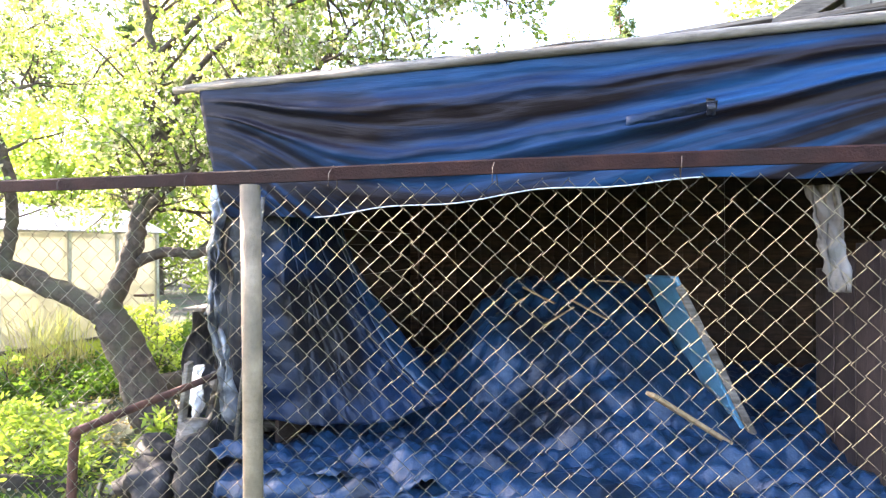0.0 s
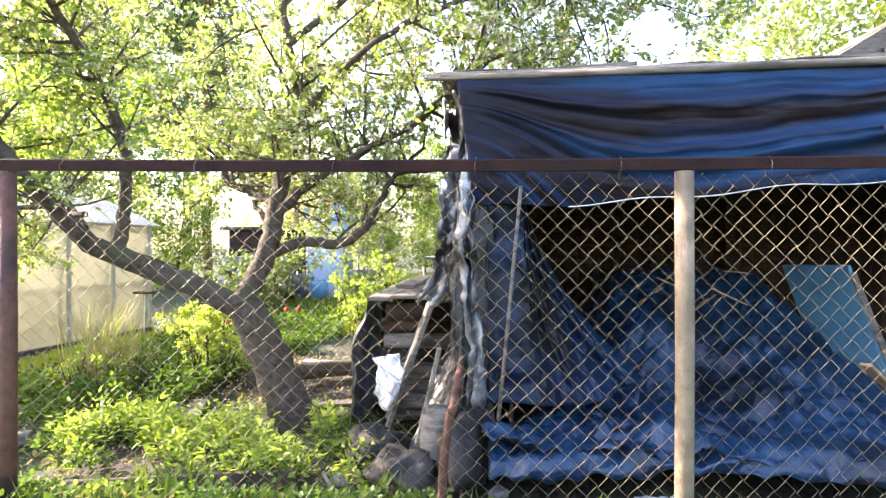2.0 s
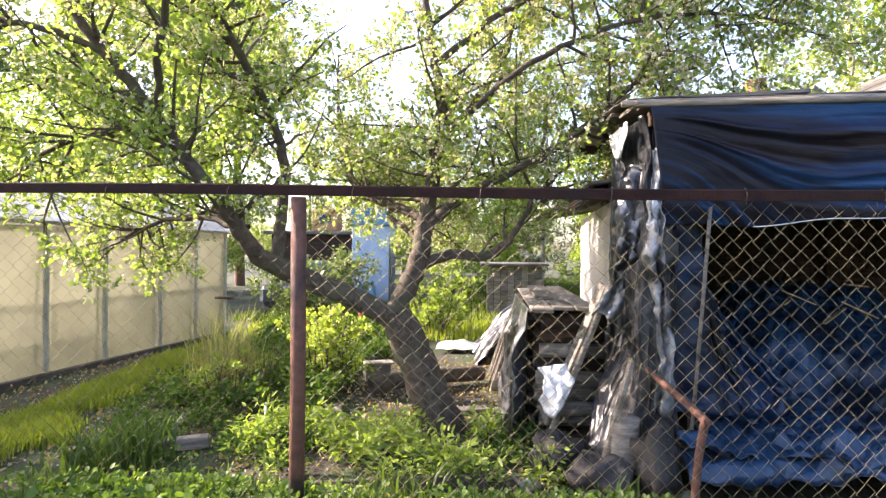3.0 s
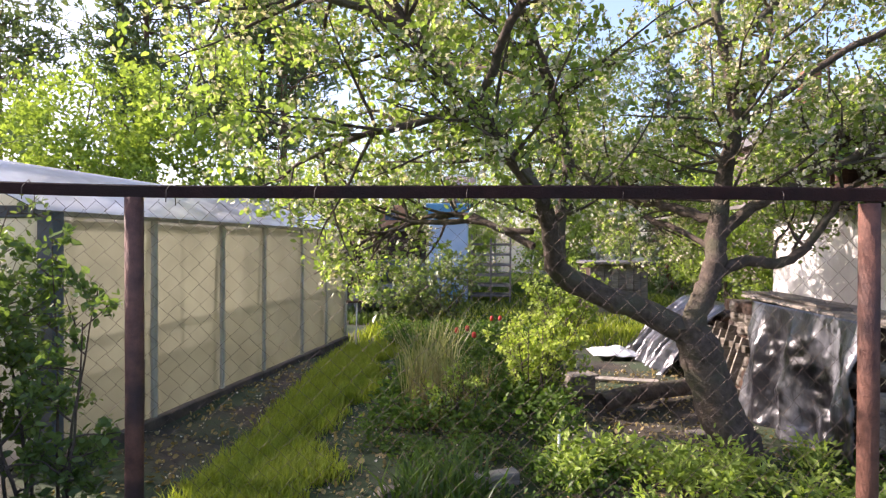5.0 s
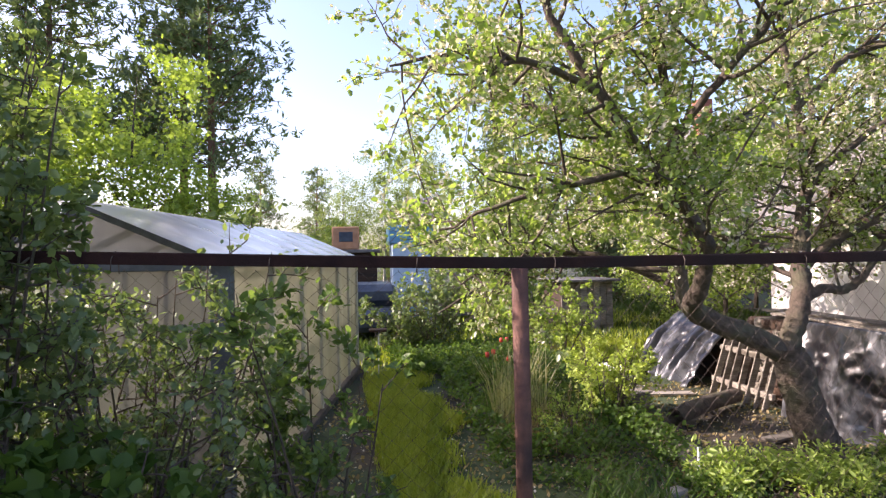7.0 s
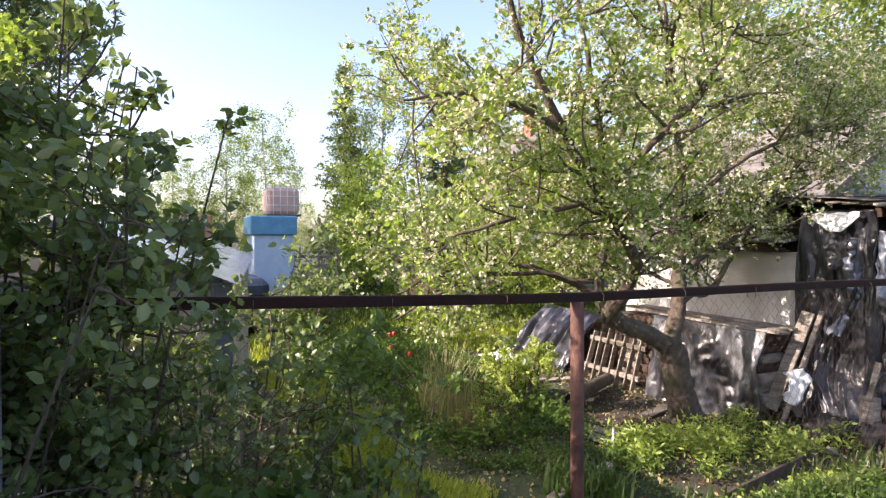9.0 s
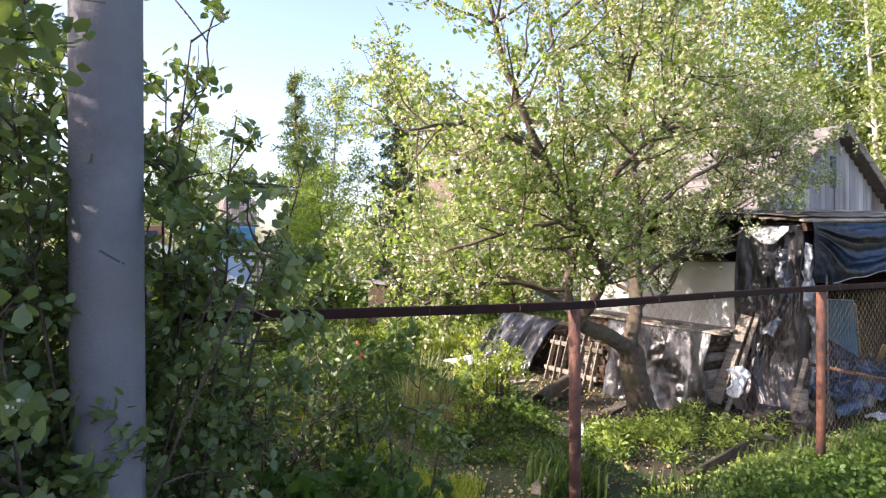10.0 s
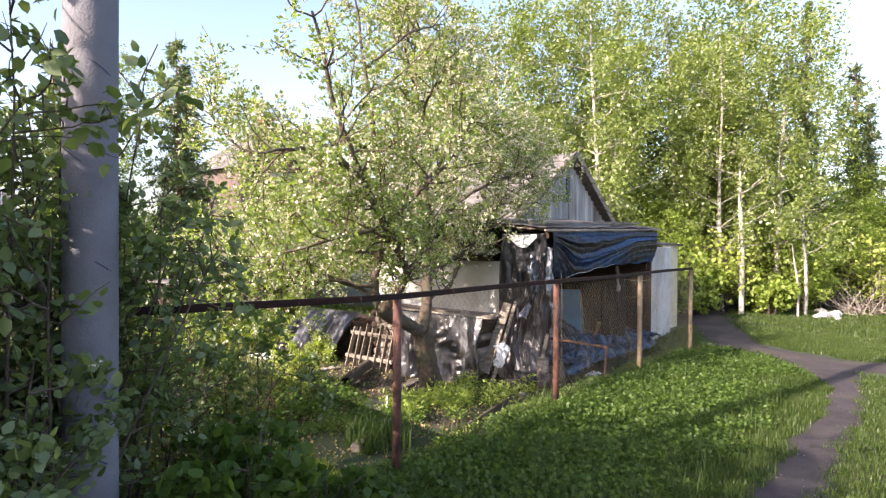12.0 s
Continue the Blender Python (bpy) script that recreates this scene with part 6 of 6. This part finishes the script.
for x, y, s, seed, mat in ((9.6, 2.3, 1.5, 61, L_FRESH), (10.8, 2.0, 1.2, 62, L_FRESH), (12.3, 0.0, 0.9, 63, L_FRESH), (14.2, -0.3, 1.6, 64, L_FRESH), (16.3, -1.2, 1.8, 65, L_FRESH), (18.5, -3.4, 1.8, 66, L_FRESH), (8.8, 3.4, 1.4, 67, L_FRESH), (13.4, 2.4, 2.0, 68, L_FRESH), (17.5, 0.8, 2.0, 69, L_FRESH), (20, -5.5, 1.8, 70, L_HERB), (12.0, 1.6, 1.9, 71, L_LIME), (14.6, 1.1, 2.3, 72, L_FRESH), (16.6, 0.2, 2.4, 73, L_LIME), (18.2, -1.4, 2.4, 74, L_FRESH), (17.2, -2.6, 1.9, 75, L_LIME), (10.2, 3.0, 2.0, 76, L_FRESH)):
    bush("bush", (x, y), s * 0.75, s * 1.25, 14, 0.13, 2200, seed, mat, "light green undergrowth at the edge of the wood", (0, 0), 0.75, 0, 0.02)

# ---- beyond the garden ----
hut = thing("hut", (-5.2, 14.4, gz(-5.2, 14.4)), 0, "narrow pale blue hut with darker blue top", "hut")
part("wall", box(bmesh.new(), (-0.53, -0.4, 0), (0.55, 0.9, 2.3), None, 0.02), M_LIGHTBLUE, hut)
part("roof", box(bmesh.new(), (-0.62, -0.5, 2.301), (0.62, 1.0, 2.82), None, 0.03), M_TEAL, hut, "darker blue roof box")
tank = thing("tank", (-4.9, 14.6, gz(-5.2, 14.4) + 2.82), 0, "caged water tank standing on the hut roof", "tank")
M_TANK = surface("pinkish_tank_plastic", (0.5, 0.33, 0.27), (0.62, 0.43, 0.36), 3, 0.6, 0, 0.1, 20)
part("bottle", box(bmesh.new(), (-0.44, -0.44, 0.06), (0.44, 0.44, 0.78), None, 0.08), M_TANK, tank)
part("base", box(bmesh.new(), (-0.48, -0.48, 0), (0.48, 0.48, 0.055), None, 0.01), M_WOOD, tank)
for k in range(6):
    x = -0.47 + 0.188 * k
    tube("bar", [(x, -0.47, 0.06), (x, -0.47, 0.8)], 0.012, M_WHITECLOTH, tank, 6)
for z in (0.3, 0.55, 0.79):
    tube("bar", [(-0.47, -0.475, z), (0.47, -0.475, z)], 0.012, M_WHITECLOTH, tank, 6)
barn = thing("barn", (-7.3, 16.5, gz(-7.3, 16.5)), 0, "low dark shed with green-grey roof behind the garden", "shed")
part("wall", box(bmesh.new(), (-1.4, -0.8, 0), (1.2, 1.2, 2.05), None, 0.02), M_DARKWOOD, barn)
part("roof", box(bmesh.new(), (-1.6, -1.0, 2.051), (1.35, 1.4, 2.15), None, 0.02), M_ROOFING, barn)
M_CABIN = surface("orange_cabin_board", (0.36, 0.17, 0.08), (0.5, 0.26, 0.14), 4, 0.7, 0, 0.2, 30)
cab = thing("cabin", (-7.05, 16.3, gz(-7.3, 16.5) + 2.15), 0, "small orange box with a dark window on the shed roof", "box")
part("body", box(bmesh.new(), (-0.42, -0.35, 0), (0.42, 0.35, 0.72), None, 0.04), M_CABIN, cab)
part("window", box(bmesh.new(), (-0.2, -0.372, 0.25), (0.22, -0.352, 0.55), None, 0.01), M_CAR, cab, "dark window")
rack = thing("rack", (-4.05, 14.2, gz(-4, 14)), 0, "grey rack of stacked pallets and timber", "rack")
for k in range(6):
    part("shelf", box(bmesh.new(), (-0.5, -0.4, 0.25 + 0.28 * k), (0.55, 0.4, 0.31 + 0.28 * k), None, 0.006), M_WOOD, rack)
for x in (-0.52, 0.0, 0.53):
    part("upright", box(bmesh.new(), (x, -0.44, 0), (x + 0.05, -0.405, 1.95), None, 0.005), M_WOOD, rack)
brl = tagged(arrays("barrel", *tube_arrays([(-5.15, 13.3, gz(-5, 13)), (-5.15, 13.3, gz(-5, 13) + 0.001), (-5.15, 13.3, gz(-5, 13) + 0.3), (-5.15, 13.3, gz(-5, 13) + 0.6), (-5.15, 13.3, gz(-5, 13) + 0.601)], [0.01, 0.22, 0.25, 0.22, 0.01], 16), M_TEAL, None, "bright blue plastic barrel before the hut", True), category="barrel")
car = thing("car", (-6.4, 12.4, gz(-6.4, 12.4)), 90, "old dark blue car parked behind the greenhouse", "car")
part("body", box(bmesh.new(), (-1.9, -0.75, 0.28), (1.9, 0.75, 0.78), None, 0.12), M_CAR, car)
part("cabin", box(bmesh.new(), (-1.2, -0.66, 0.781), (0.8, 0.66, 1.3), None, 0.2), M_CAR, car)
for x in (-1.2, 1.2):
    for y in (-0.7, 0.7):
        wv, wf = tube_arrays([(x, y - 0.09, 0.3), (x, y - 0.089, 0.3), (x, y + 0.089, 0.3), (x, y + 0.09, 0.3)], [0.01, 0.3, 0.3, 0.01], 16)
        arrays("wheel", wv, wf, M_FRAMEBLUE, car)
cold = thing("cold_frame", (-1.3, 11.0, gz(-1.3, 11.0)), 0, "grey boarded hut with glazed front by the wall", "hut")
for k in range(8):
    part("board", box(bmesh.new(), (-0.6 + 0.16 * k, -0.02, 0), (-0.6 + 0.16 * k + 0.15, 0.02, 1.25), None, 0.004), M_WOOD, cold)
part("body", box(bmesh.new(), (-0.58, 0.021, 0), (0.66, 1.4, 1.2), None, 0.01), M_DARKWOOD, cold)
part("roof", box(bmesh.new(), (-0.75, -0.2, 1.252), (0.8, 1.5, 1.31), None, 0.01), M_ROOFING, cold)
far = thing("brick_house", (11.6, 23.4, gz(3, 17)), 0, "brown house with pale upper wall and brick chimney", "house")
part("wall", box(bmesh.new(), (-3.2, 0, 0), (3.6, 5, 6.2), None, 0.02), M_PINKISH, far)
part("chimney", box(bmesh.new(), (-1.6, 1.0, 6.3), (-0.9, 1.7, 9.4), None, 0.03), M_BRICK, far, "red brick chimney")
part("upper_wall", box(bmesh.new(), (-1.9, -0.06, 3.2), (3.6, -0.003, 6.2), None, 0.02), M_WHITE, far, "pale rendered upper wall")
bm = bmesh.new()
rv = [bm.verts.new(p) for p in ((-3.6, -0.4, 6.21), (4.0, -0.4, 6.21), (0.2, -0.4, 8.8), (-3.6, 5.4, 6.21), (4.0, 5.4, 6.21), (0.2, 5.4, 8.8))]
for q in ((0, 1, 2), (5, 4, 3), (0, 3, 4, 1), (1, 4, 5, 2), (2, 5, 3, 0)):
    bm.faces.new([rv[i] for i in q])
bmesh.ops.recalc_face_normals(bm, faces=bm.faces[:])
part("roof", bm, M_ROOFING, far)
for x in (-0.6, 1.1):
    w = part("window", box(bmesh.new(), (x, -0.09, 3.9), (x + 0.9, -0.064, 5.2), None, 0.01), M_CAR, far, "dark window")
    part("frame", box(bmesh.new(), (x - 0.06, -0.12, 4.5), (x + 0.96, -0.092, 4.58), None, 0.01), M_WHITE, w)

# bare forked twig above the bush
for line in ([(-8.3, 0.02, 2.35), (-8.09, 0.01, 2.7), (-8.08, 0.0, 2.93), (-7.99, -0.05, 3.2)], [(-8.08, 0.0, 2.9), (-8.14, 0.04, 3.0), (-8.21, 0.08, 3.1)]):
    tw_ob = tube("bare_twig", smooth_line(line, 4), 0.004, M_BARK, tall, 6)
    tw_ob.matrix_parent_inverse = Matrix.Translation((9.15, -0.1, -gz(-9.15, 0.1)))

# pebbles and scraps on the path
g = np.random.default_rng(88)
k = g.integers(0, len(TRACK), 420)
px, py = TRACK[k, 0] + g.normal(size=420) * 0.16, TRACK[k, 1] + g.normal(size=420) * 0.16
pebble = []
for x, y, s in zip(px, py, g.uniform(0.004, 0.013, 420)):
    z = gz(x, y) + 0.024
    pebble.append(tube_arrays([(x, y, z - s), (x, y, z), (x + s * 0.2, y, z + s * 0.55), (x, y, z + s * 0.7)], [s * 0.6, s, s * 0.75, 0.001], 6, 0.4))
tagged(arrays("gravel", *join_arrays(pebble), M_PEBBLE, None, "small pale pebbles on the earth path", True), category="gravel", kind="stuff")
